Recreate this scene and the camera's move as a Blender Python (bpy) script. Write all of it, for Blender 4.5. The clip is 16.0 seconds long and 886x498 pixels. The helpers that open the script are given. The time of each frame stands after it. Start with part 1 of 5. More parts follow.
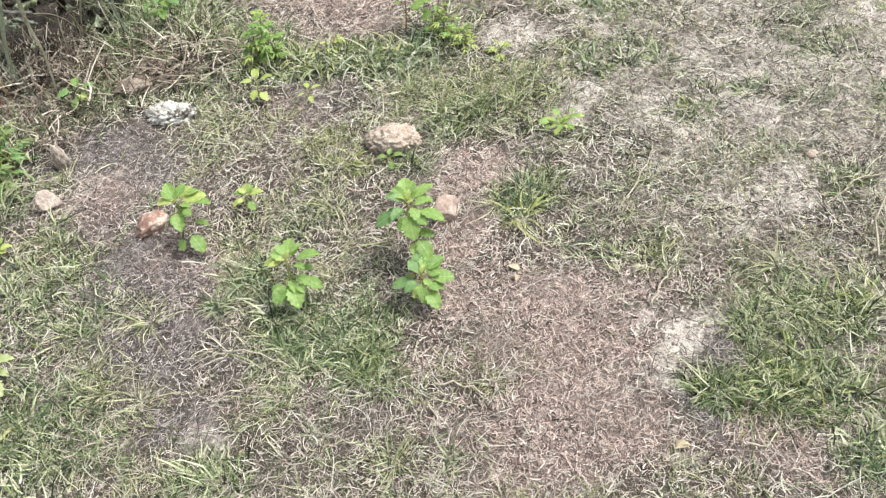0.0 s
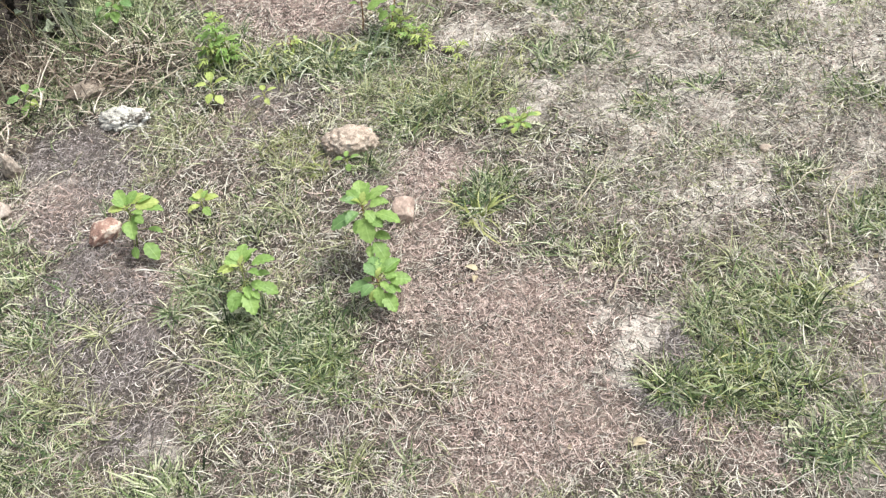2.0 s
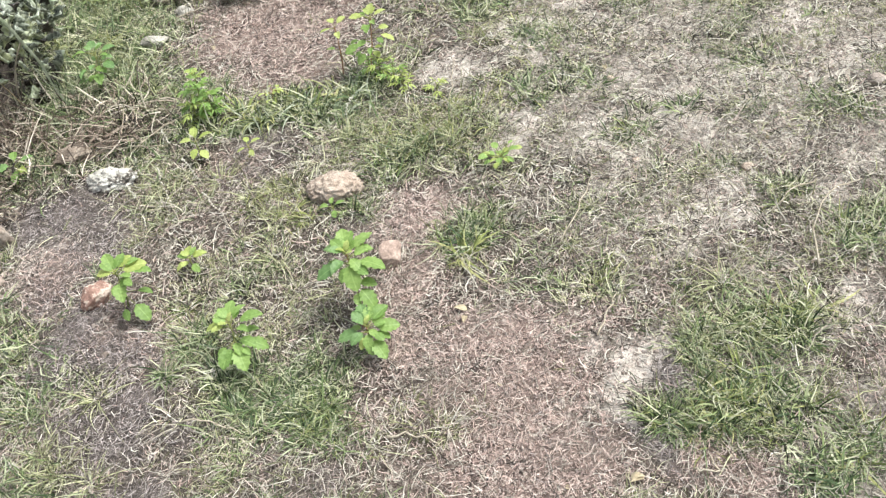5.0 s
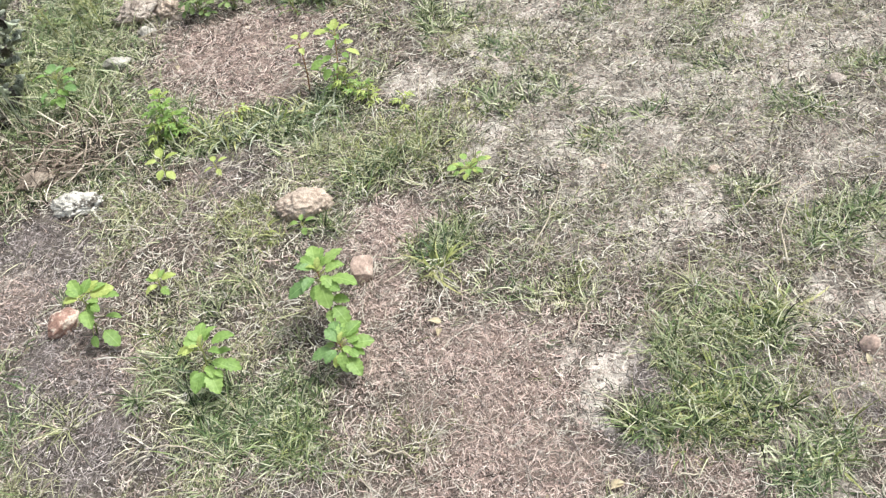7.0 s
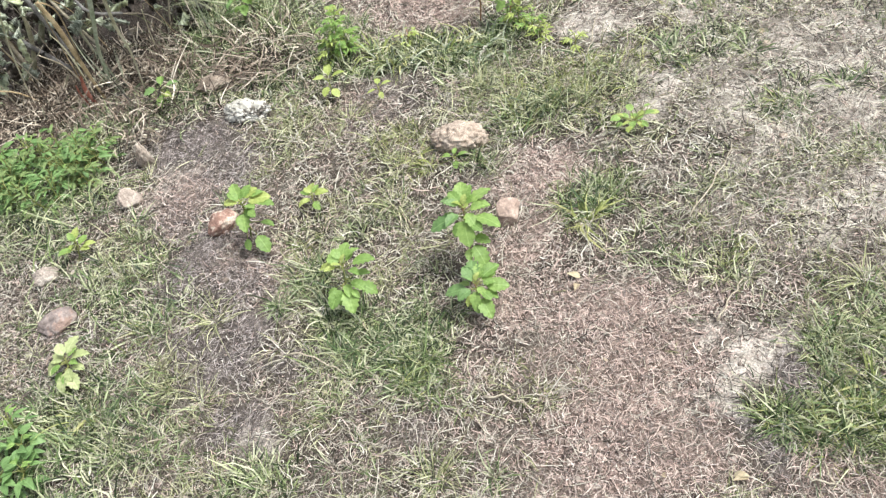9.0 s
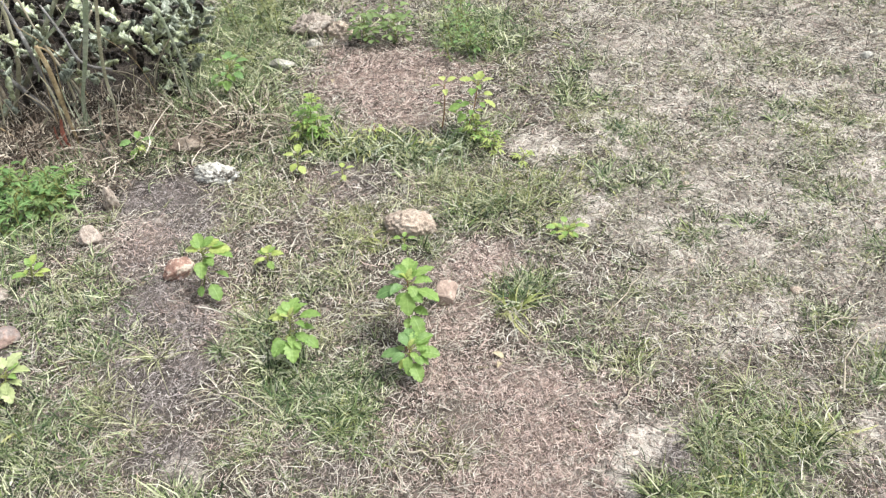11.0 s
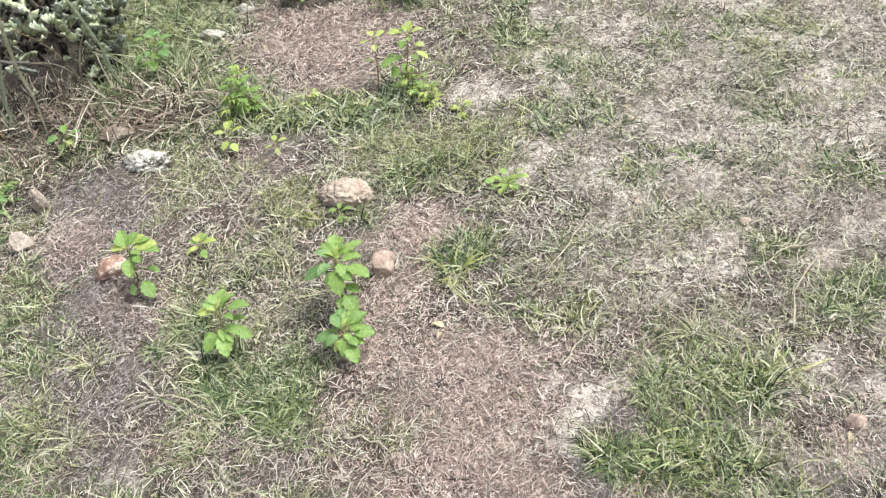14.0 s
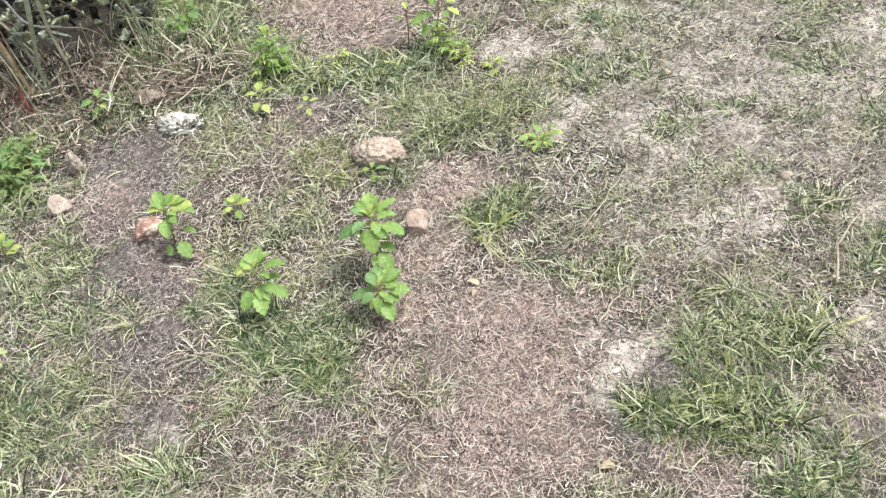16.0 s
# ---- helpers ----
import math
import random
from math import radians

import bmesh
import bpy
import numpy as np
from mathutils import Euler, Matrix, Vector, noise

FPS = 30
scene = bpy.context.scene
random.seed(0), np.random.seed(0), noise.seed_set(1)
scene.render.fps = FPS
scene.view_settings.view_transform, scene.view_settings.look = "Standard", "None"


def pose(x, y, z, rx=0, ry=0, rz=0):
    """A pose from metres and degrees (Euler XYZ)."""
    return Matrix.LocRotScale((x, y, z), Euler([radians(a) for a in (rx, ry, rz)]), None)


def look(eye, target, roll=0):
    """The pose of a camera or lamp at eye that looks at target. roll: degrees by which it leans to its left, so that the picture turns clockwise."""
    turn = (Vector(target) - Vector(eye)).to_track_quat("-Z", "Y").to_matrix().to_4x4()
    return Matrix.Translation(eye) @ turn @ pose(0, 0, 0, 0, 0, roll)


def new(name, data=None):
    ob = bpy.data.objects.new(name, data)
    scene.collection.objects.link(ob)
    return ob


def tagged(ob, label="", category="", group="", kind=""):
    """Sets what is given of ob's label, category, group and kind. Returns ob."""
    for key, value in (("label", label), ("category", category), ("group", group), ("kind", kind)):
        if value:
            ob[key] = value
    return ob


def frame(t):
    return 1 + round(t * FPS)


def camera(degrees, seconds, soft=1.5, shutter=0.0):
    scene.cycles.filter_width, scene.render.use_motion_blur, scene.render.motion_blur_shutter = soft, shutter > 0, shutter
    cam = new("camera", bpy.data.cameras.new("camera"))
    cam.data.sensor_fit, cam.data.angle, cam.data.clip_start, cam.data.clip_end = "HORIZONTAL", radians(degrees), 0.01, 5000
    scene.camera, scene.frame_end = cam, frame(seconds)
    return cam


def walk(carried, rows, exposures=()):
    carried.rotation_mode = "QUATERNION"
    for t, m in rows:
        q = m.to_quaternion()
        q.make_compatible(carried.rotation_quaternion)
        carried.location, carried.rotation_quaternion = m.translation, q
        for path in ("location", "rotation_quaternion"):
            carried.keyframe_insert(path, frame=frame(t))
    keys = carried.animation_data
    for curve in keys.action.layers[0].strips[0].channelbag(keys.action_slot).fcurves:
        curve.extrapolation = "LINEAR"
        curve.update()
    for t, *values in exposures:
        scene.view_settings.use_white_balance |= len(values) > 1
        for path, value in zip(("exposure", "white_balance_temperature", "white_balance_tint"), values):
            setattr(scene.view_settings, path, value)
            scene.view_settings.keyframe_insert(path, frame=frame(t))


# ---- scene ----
cam = camera(59.3, 16.0, soft=1.3)
PATH = [
    (0, (-0.05, 0.131, 1.348), (-0.201, 1.529, -0.074), -12.0),
    (0.5, (-0.112, 0.106, 1.356), (-0.197, 1.542, -0.033), -8.2),
    (1, (-0.113, 0.082, 1.347), (-0.095, 1.539, -0.024), -4.4),
    (1.5, (-0.082, 0.108, 1.363), (-0.085, 1.559, -0.014), -5.7),
    (2, (-0.009, 0.142, 1.337), (-0.097, 1.534, -0.096), -11.5),
    (2.5, (0.015, 0.163, 1.325), (-0.122, 1.507, -0.149), -15.1),
    (3, (0.025, 0.167, 1.32), (-0.126, 1.504, -0.16), -16.0),
    (3.5, (0.05, 0.168, 1.327), (-0.08, 1.535, -0.127), -16.5),
    (4, (0.05, 0.165, 1.357), (-0.061, 1.582, -0.05), -16.2),
    (4.2, (0.049, 0.165, 1.362), (-0.055, 1.596, -0.031), -15.9),
    (6.3, (0.053, 0.179, 1.338), (-0.028, 1.62, -0.047), -16.1),
    (6.5, (0.06, 0.181, 1.339), (0.004, 1.622, -0.047), -16.2),
    (7, (0.059, 0.173, 1.348), (0.028, 1.622, -0.029), -16.0),
    (7.5, (0.047, 0.171, 1.346), (0.009, 1.624, -0.028), -16.2),
    (8, (0.066, 0.185, 1.343), (-0.065, 1.637, -0.026), -19.0),
    (8.5, (0.086, 0.217, 1.341), (-0.21, 1.625, -0.048), -21.1),
    (8.7, (0.078, 0.223, 1.336), (-0.32, 1.576, -0.082), -21.9),
    (10.8, (0.032, -0.025, 1.407), (-0.211, 1.533, 0.176), -4.4),
    (11, (0.058, 0.004, 1.401), (-0.174, 1.568, 0.177), -5.3),
    (11.5, (0.15, 0.069, 1.404), (-0.078, 1.607, 0.146), -10.2),
    (12, (0.208, 0.098, 1.386), (-0.058, 1.58, 0.069), -14.7),
    (12.5, (0.21, 0.117, 1.355), (-0.04, 1.545, -0.023), -15.5),
    (13, (0.195, 0.124, 1.367), (-0.026, 1.548, -0.019), -14.0),
    (13.5, (0.207, 0.125, 1.385), (-0.033, 1.578, 0.032), -12.9),
    (14, (0.233, 0.123, 1.373), (-0.02, 1.59, 0.037), -12.6),
    (14.5, (0.251, 0.121, 1.369), (-0.025, 1.579, 0.027), -13.7),
    (15, (0.231, 0.116, 1.353), (-0.08, 1.539, -0.018), -15.1),
    (15.5, (0.215, 0.115, 1.353), (-0.115, 1.52, -0.032), -15.5),
    (16, (0.214, 0.116, 1.356), (-0.119, 1.519, -0.03), -15.5),
]
walk(cam, [(t, look(eye, target, roll)) for t, eye, target, roll in PATH], [(0.0, 1.10, 6300, 5), (16.0, 1.10, 6300, 5)])

# ---- sky, sun ----
SUN_ELEV, SUN_AZ = 62.0, 88.0
world = bpy.data.worlds.new("sky")
scene.world = world
world.use_nodes = True
wn, wl = world.node_tree.nodes, world.node_tree.links
sky = wn.new("ShaderNodeTexSky")
sky.sky_type = "NISHITA"
sky.sun_disc = False
sky.sun_elevation = radians(SUN_ELEV)
sky.sun_rotation = radians(SUN_AZ)
sky.air_density, sky.dust_density, sky.ozone_density = 1.0, 4.0, 1.0
soften = wn.new("ShaderNodeHueSaturation")
soften.inputs["Saturation"].default_value = 0.5
wl.new(sky.outputs[0], soften.inputs["Color"])
wl.new(soften.outputs[0], wn["Background"].inputs["Color"])
wn["Background"].inputs["Strength"].default_value = 0.105

sun_data = bpy.data.lights.new("sun", "SUN")
sun_data.energy, sun_data.angle, sun_data.color = 2.25, radians(20), (1.0, 0.98, 0.95)
sun = new("sun", sun_data)
sun.matrix_world = look((0, 0, 10), Vector((0, 0, 10)) - Vector((
    math.sin(radians(SUN_AZ)) * math.cos(radians(SUN_ELEV)),
    math.cos(radians(SUN_AZ)) * math.cos(radians(SUN_ELEV)),
    math.sin(radians(SUN_ELEV)))))


# ---- materials ----
def ramp(nodes, stops, interp="LINEAR"):
    n = nodes.new("ShaderNodeValToRGB")
    n.color_ramp.interpolation = interp
    e = n.color_ramp.elements
    while len(e) < len(stops):
        e.new(0.5)
    for k, (p, c) in zip(e, stops):
        k.position, k.color = p, (*c, 1)
    return n


def material(name, rough=0.8):
    m = bpy.data.materials.new(name)
    m.use_nodes = True
    b = m.node_tree.nodes["Principled BSDF"]
    b.inputs["Roughness"].default_value = rough
    b.inputs["Specular IOR Level"].default_value = 0.3
    return m, m.node_tree.nodes, m.node_tree.links, b


def noise_node(nodes, links, coord, scale, detail=4.0, rough=0.6):
    n = nodes.new("ShaderNodeTexNoise")
    n.inputs["Scale"].default_value = scale
    n.inputs["Detail"].default_value = detail
    n.inputs["Roughness"].default_value = rough
    links.new(coord, n.inputs["Vector"])
    return n


def mix(nodes, links, fac, a, b, mode="MIX"):
    n = nodes.new("ShaderNodeMix")
    n.data_type, n.blend_type = "RGBA", mode
    for socket, value in ((n.inputs[0], fac), (n.inputs[6], a), (n.inputs[7], b)):
        if isinstance(value, (int, float)):
            socket.default_value = value
        elif isinstance(value, tuple):
            socket.default_value = (*value, 1)
        else:
            links.new(value, socket)
    return n.outputs[2]


def bump(nodes, links, bsdf, height, strength, distance):
    n = nodes.new("ShaderNodeBump")
    n.inputs["Strength"].default_value = strength
    n.inputs["Distance"].default_value = distance
    links.new(height, n.inputs["Height"])
    links.new(n.outputs[0], bsdf.inputs["Normal"])


def soil_material():
    m, n, l, b = material("dry_soil", 0.95)
    b.inputs["Specular IOR Level"].default_value = 0.1
    at = n.new("ShaderNodeTexCoord").outputs["Object"]
    pale = n.new("ShaderNodeAttribute")
    pale.attribute_name = "pale"
    grain = noise_node(n, l, at, 260, 5, 0.7)
    lumps = noise_node(n, l, at, 34, 6, 0.65)
    wide = noise_node(n, l, at, 3.2, 4, 0.55)
    brown = ramp(n, [(0.28, (0.026, 0.021, 0.016)), (0.52, (0.07, 0.057, 0.045)), (0.8, (0.18, 0.15, 0.125))])
    l.new(lumps.outputs[0], brown.inputs[0])
    bare = n.new("ShaderNodeAttribute")
    bare.attribute_name = "bare"
    pink = ramp(n, [(0.3, (0.17, 0.12, 0.10)), (0.5, (0.37, 0.275, 0.236)), (0.75, (0.55, 0.435, 0.375))])
    l.new(lumps.outputs[0], pink.inputs[0])
    warm = mix(n, l, bare.outputs["Fac"], mix(n, l, wide.outputs[0], brown.outputs[0], (0.08, 0.065, 0.052)), pink.outputs[0])
    dust = ramp(n, [(0.3, (0.48, 0.42, 0.365)), (0.7, (0.78, 0.71, 0.635))])
    l.new(lumps.outputs[0], dust.inputs[0])
    # Grey soil, also painted where shade falls by the clump and under the hedge.
    grey_and_shade = n.new("ShaderNodeAttribute")
    grey_and_shade.attribute_name = "grey_and_shade"
    grey = ramp(n, [(0.3, (0.05, 0.043, 0.041)), (0.5, (0.14, 0.123, 0.116)), (0.75, (0.29, 0.26, 0.245))])
    l.new(lumps.outputs[0], grey.inputs[0])
    warm = mix(n, l, grey_and_shade.outputs["Fac"], warm, grey.outputs[0])
    # Near-black soil at the hedge foot: the hedge's shade put into the colour.
    hedge_shade = n.new("ShaderNodeAttribute")
    hedge_shade.attribute_name = "hedge_shade"
    warm = mix(n, l, hedge_shade.outputs["Fac"], warm, (0.028, 0.022, 0.018))
    flecks = noise_node(n, l, at, 95, 5, 0.7)
    torn = n.new("ShaderNodeMath")
    torn.operation = "MULTIPLY_ADD"
    l.new(flecks.outputs[0], torn.inputs[0])
    torn.inputs[1].default_value, torn.inputs[2].default_value = 2.6, -1.5
    dusty = n.new("ShaderNodeMath")
    dusty.operation, dusty.use_clamp = "MULTIPLY_ADD", True
    l.new(pale.outputs["Fac"], dusty.inputs[0])
    dusty.inputs[1].default_value = 1.5
    l.new(torn.outputs[0], dusty.inputs[2])
    c = mix(n, l, dusty.outputs[0], warm, dust.outputs[0])
    fibre = noise_node(n, l, at, 75, 3, 0.5)
    fibre.inputs["Distortion"].default_value = 3.5
    shreds = ramp(n, [(0.44, (0, 0, 0)), (0.49, (0.32, 0.32, 0.32)), (0.52, (0.32, 0.32, 0.32)), (0.57, (0, 0, 0))])
    l.new(fibre.outputs[0], shreds.inputs[0])
    c = mix(n, l, shreds.outputs[0], c, (0.50, 0.415, 0.36))
    turf = n.new("ShaderNodeAttribute")
    turf.attribute_name = "turf"
    tufty = noise_node(n, l, at, 7.0, 8, 0.75)
    sward = ramp(n, [(0.36, (0.10, 0.105, 0.06)), (0.46, (0.19, 0.18, 0.115)), (0.55, (0.28, 0.235, 0.175)), (0.68, (0.34, 0.27, 0.225))])
    l.new(tufty.outputs[0], sward.inputs[0])
    c = mix(n, l, turf.outputs["Fac"], c, sward.outputs[0])
    speck = ramp(n, [(0.32, (0.4, 0.4, 0.4)), (0.52, (0.95, 0.95, 0.95)), (0.7, (1.35, 1.32, 1.28))])
    l.new(grain.outputs[0], speck.inputs[0])
    l.new(mix(n, l, 1.0, c, speck.outputs[0], "MULTIPLY"), b.inputs["Base Color"])
    bump(n, l, b, grain.outputs[0], 0.9, 0.006)
    return m


def blade_material(name, stops, tint, see_through=0.25, rough=0.6, wide_scale=6.0, tint_amount=0.5):
    """Grass and straw: each blade has a tone of its own, drifting over the ground."""
    m, n, l, b = material(name, rough)
    at = n.new("ShaderNodeTexCoord").outputs["Object"]
    tone = ramp(n, stops)
    l.new(n.new("ShaderNodeNewGeometry").outputs["Random Per Island"], tone.inputs[0])
    wide = noise_node(n, l, at, wide_scale, 3)
    spread = ramp(n, [(0.4, (0, 0, 0)), (0.65, (tint_amount,) * 3)])
    l.new(wide.outputs[0], spread.inputs[0])
    fine = noise_node(n, l, at, 90, 3)
    streak = ramp(n, [(0.3, (0.7, 0.7, 0.7)), (0.7, (1.15, 1.15, 1.15))])
    l.new(fine.outputs[0], streak.inputs[0])
    c = mix(n, l, spread.outputs[0], tone.outputs[0], tint)
    c = mix(n, l, 1.0, c, streak.outputs[0], "MULTIPLY")
    l.new(c, b.inputs["Base Color"])
    if see_through:
        t = n.new("ShaderNodeBsdfTranslucent")
        l.new(c, t.inputs["Color"])
        s = n.new("ShaderNodeMixShader")
        s.inputs[0].default_value = see_through
        l.new(b.outputs[0], s.inputs[1])
        l.new(t.outputs[0], s.inputs[2])
        l.new(s.outputs[0], n["Material Output"].inputs["Surface"])
    return m


def leaf_material(name, dark, light, see_through=0.35, rough=0.45, veins=True):
    """Leaf blades of unit length along x: a tone for each leaf, blotches, and a pale middle rib with side veins."""
    m, n, l, b = material(name, rough)
    at = n.new("ShaderNodeTexCoord").outputs["Object"]

    def calc(op, *values):
        k = n.new("ShaderNodeMath")
        k.operation = op
        for socket, value in zip(k.inputs, values):
            if isinstance(value, (int, float)):
                socket.default_value = value
            else:
                l.new(value, socket)
        return k.outputs[0]

    own = calc("MULTIPLY", n.new("ShaderNodeObjectInfo").outputs["Random"], 0.5)
    tone = ramp(n, [(0.1, dark), (0.9, light)])
    l.new(calc("MULTIPLY_ADD", n.new("ShaderNodeNewGeometry").outputs["Random Per Island"], 0.5, own), tone.inputs[0])
    blotch = noise_node(n, l, at, 5 if veins else 60, 5)
    mottle = ramp(n, [(0.3, (0.72, 0.76, 0.66)), (0.7, (1.2, 1.16, 1.15))])
    l.new(blotch.outputs[0], mottle.inputs[0])
    c = mix(n, l, 1.0, tone.outputs[0], mottle.outputs[0], "MULTIPLY")
    relief = blotch.outputs[0]
    if veins:
        xyz = n.new("ShaderNodeSeparateXYZ")
        l.new(at, xyz.inputs[0])
        off = calc("ABSOLUTE", xyz.outputs[1])
        wave = calc("SINE", calc("MULTIPLY_ADD", xyz.outputs[0], 42.0, calc("MULTIPLY", off, -38.0)))
        rib = calc("SUBTRACT", 1.0, calc("MULTIPLY", off, 28.0))
        rib = calc("MAXIMUM", rib, calc("MULTIPLY", calc("MAXIMUM", wave, 0.5), 0.28))
        shine = ramp(n, [(0.2, (0, 0, 0)), (1.0, (0.5, 0.5, 0.5))])
        l.new(rib, shine.inputs[0])
        c = mix(n, l, shine.outputs[0], c, tuple(min(1.0, 1.2 * v + 0.03) for v in light))
        relief = calc("ADD", relief, calc("MULTIPLY", wave, 0.06))
    l.new(c, b.inputs["Base Color"])
    bump(n, l, b, relief, 0.5, 0.002)
    t = n.new("ShaderNodeBsdfTranslucent")
    l.new(c, t.inputs["Color"])
    s = n.new("ShaderNodeMixShader")
    s.inputs[0].default_value = see_through
    l.new(b.outputs[0], s.inputs[1])
    l.new(t.outputs[0], s.inputs[2])
    l.new(s.outputs[0], n["Material Output"].inputs["Surface"])
    return m


def stone_material(name, dark, mid, light, scale=28.0, pits=0.5, patch=None):
    m, n, l, b = material(name, 0.9)
    at = n.new("ShaderNodeTexCoord").outputs["Object"]
    big = noise_node(n, l, at, scale, 6, 0.65)
    fine = noise_node(n, l, at, scale * 9, 5, 0.7)
    tone = ramp(n, [(0.28, dark), (0.5, mid), (0.72, light)])
    l.new(big.outputs[0], tone.inputs[0])
    c = tone.outputs[0]
    if patch:
        spots = noise_node(n, l, at, scale * 1.3, 6, 0.75)
        edge = ramp(n, [(0.52, (0, 0, 0)), (0.57, (1, 1, 1))])
        l.new(spots.outputs[0], edge.inputs[0])
        c = mix(n, l, edge.outputs[0], c, patch)
    speck = ramp(n, [(0.32, (0.6, 0.6, 0.6)), (0.6, (1.1, 1.1, 1.1))])
    l.new(fine.outputs[0], speck.inputs[0])
    l.new(mix(n, l, 1.0, c, speck.outputs[0], "MULTIPLY"), b.inputs["Base Color"])
    bump(n, l, b, fine.outputs[0], pits, 0.006)
    return m


def spurge_material(name, body_stops, rim_colour, aged):
    """Mottled succulent skin with paler wing edges; each stem has a tone of its own."""
    m, n, l, b = material(name, 0.5)
    at = n.new("ShaderNodeTexCoord").outputs["Object"]
    rim = n.new("ShaderNodeAttribute")
    rim.attribute_name = "rim"
    mottle = noise_node(n, l, at, 38, 4)
    body = ramp(n, body_stops)
    l.new(mottle.outputs[0], body.inputs[0])
    blend = n.new("ShaderNodeMath")
    blend.operation = "ADD"
    l.new(n.new("ShaderNodeObjectInfo").outputs["Random"], blend.inputs[0])
    l.new(n.new("ShaderNodeNewGeometry").outputs["Random Per Island"], blend.inputs[1])
    wrap = n.new("ShaderNodeMath")
    wrap.operation = "FRACT"
    l.new(blend.outputs[0], wrap.inputs[0])
    own = ramp(n, [(0.0, (0.5, 0.53, 0.53)), (0.4, (0.9, 0.92, 0.92)), (0.68, (1.3, 1.33, 1.1)), (0.88, (1.4, 1.42, 1.15)), (1.0, (1.45, 1.45, 1.05))])
    l.new(wrap.outputs[0], own.inputs[0])
    skin = mix(n, l, 1.0, body.outputs[0], own.outputs[0], "MULTIPLY")
    worn_spots = noise_node(n, l, at, 75, 4, 0.7)
    spots = ramp(n, [(0.55, (0, 0, 0)), (0.62, (0.85, 0.85, 0.85))])
    l.new(worn_spots.outputs[0], spots.inputs[0])
    skin = mix(n, l, spots.outputs[0], skin, aged)
    edge = ramp(n, [(0.70, (0, 0, 0)), (0.93, (0.85, 0.85, 0.85))])
    l.new(rim.outputs["Fac"], edge.inputs[0])
    l.new(mix(n, l, edge.outputs[0], skin, rim_colour), b.inputs["Base Color"])
    bump(n, l, b, mottle.outputs[0], 0.4, 0.003)
    return m


M_SOIL = soil_material()
# Lowest stops of these blades near-black, standing for shaded gaps between them.
M_STRAW = blade_material("straw", [(0.22, (0.026, 0.021, 0.016)), (0.37, (0.17, 0.145, 0.112)), (0.55, (0.46, 0.412, 0.335)),
                                   (0.82, (0.66, 0.612, 0.508)), (1.0, (0.87, 0.83, 0.725))], (0.33, 0.285, 0.24), 0.12, 0.7)
M_CHAFF_STRAW = blade_material("straw_chaff", [(0.20, (0.04, 0.029, 0.026)), (0.36, (0.26, 0.185, 0.160)), (0.58, (0.61, 0.452, 0.394)),
                                               (1.0, (0.74, 0.645, 0.57))], (0.42, 0.315, 0.265), 0.05, 0.8)
M_GREY = blade_material("grey_straw", [(0.20, (0.022, 0.019, 0.018)), (0.40, (0.16, 0.13, 0.122)), (0.66, (0.40, 0.344, 0.323)), (1.0, (0.70, 0.625, 0.585))],
                        (0.27, 0.22, 0.208), 0.05, 0.8)
M_CRUMB = blade_material("soil_crumb", [(0.0, (0.14, 0.11, 0.09)), (0.5, (0.32, 0.265, 0.225)), (1.0, (0.54, 0.475, 0.42))],
                         (0.38, 0.31, 0.27), 0.0, 0.95)
# Over a third near-black: shade inside the heap put into the straw colour.
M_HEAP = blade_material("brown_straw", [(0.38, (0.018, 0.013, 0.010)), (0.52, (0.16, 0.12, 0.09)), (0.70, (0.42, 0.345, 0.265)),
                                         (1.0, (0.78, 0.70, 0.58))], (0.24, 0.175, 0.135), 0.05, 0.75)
M_DRY = blade_material("dry_grass", [(0.18, (0.03, 0.034, 0.014)), (0.34, (0.235, 0.25, 0.11)), (0.60, (0.48, 0.475, 0.265)),
                                     (1.0, (0.77, 0.74, 0.52))], (0.28, 0.295, 0.13), 0.12, 0.6)
M_GREEN = blade_material("green_grass", [(0.22, (0.018, 0.030, 0.011)), (0.40, (0.145, 0.198, 0.075)), (0.57, (0.29, 0.35, 0.145)),
                                         (0.70, (0.50, 0.52, 0.31)), (1.0, (0.74, 0.71, 0.52))], (0.14, 0.21, 0.095), 0.18, 0.5)
M_FRESH = blade_material("fresh_grass", [(0.1, (0.04, 0.055, 0.015)), (0.35, (0.20, 0.245, 0.075)), (0.65, (0.37, 0.40, 0.14)), (1.0, (0.64, 0.60, 0.30))],
                         (0.30, 0.31, 0.11), 0.3, 0.5)
M_LEAF = leaf_material("seedling_leaf", (0.165, 0.285, 0.075), (0.345, 0.48, 0.155), 0.4)
M_LEAF_DEEP = leaf_material("green_leaf", (0.12, 0.22, 0.08), (0.25, 0.38, 0.15), 0.35)
M_LEAF_YELLOW = leaf_material("yellowing_leaf", (0.30, 0.38, 0.09), (0.54, 0.60, 0.22), 0.4)
M_LEAF_DULL = leaf_material("weed_leaf", (0.13, 0.20, 0.075), (0.30, 0.38, 0.16), 0.35)
M_LEAF_OLIVE = leaf_material("olive_leaf", (0.17, 0.19, 0.085), (0.38, 0.39, 0.21), 0.3)
M_LEAF_PALE = leaf_material("pale_leaf", (0.33, 0.38, 0.17), (0.54, 0.58, 0.32), 0.3, 0.6)
M_LEAF_BROWN = leaf_material("dead_leaf", (0.28, 0.215, 0.14), (0.50, 0.43, 0.31), 0.1, 0.8)
M_STEM = leaf_material("green_stem", (0.20, 0.24, 0.08), (0.33, 0.31, 0.12), 0.1, 0.6, False)
M_STEM_RED = leaf_material("reddish_stem", (0.22, 0.10, 0.06), (0.36, 0.20, 0.10), 0.1, 0.6, False)
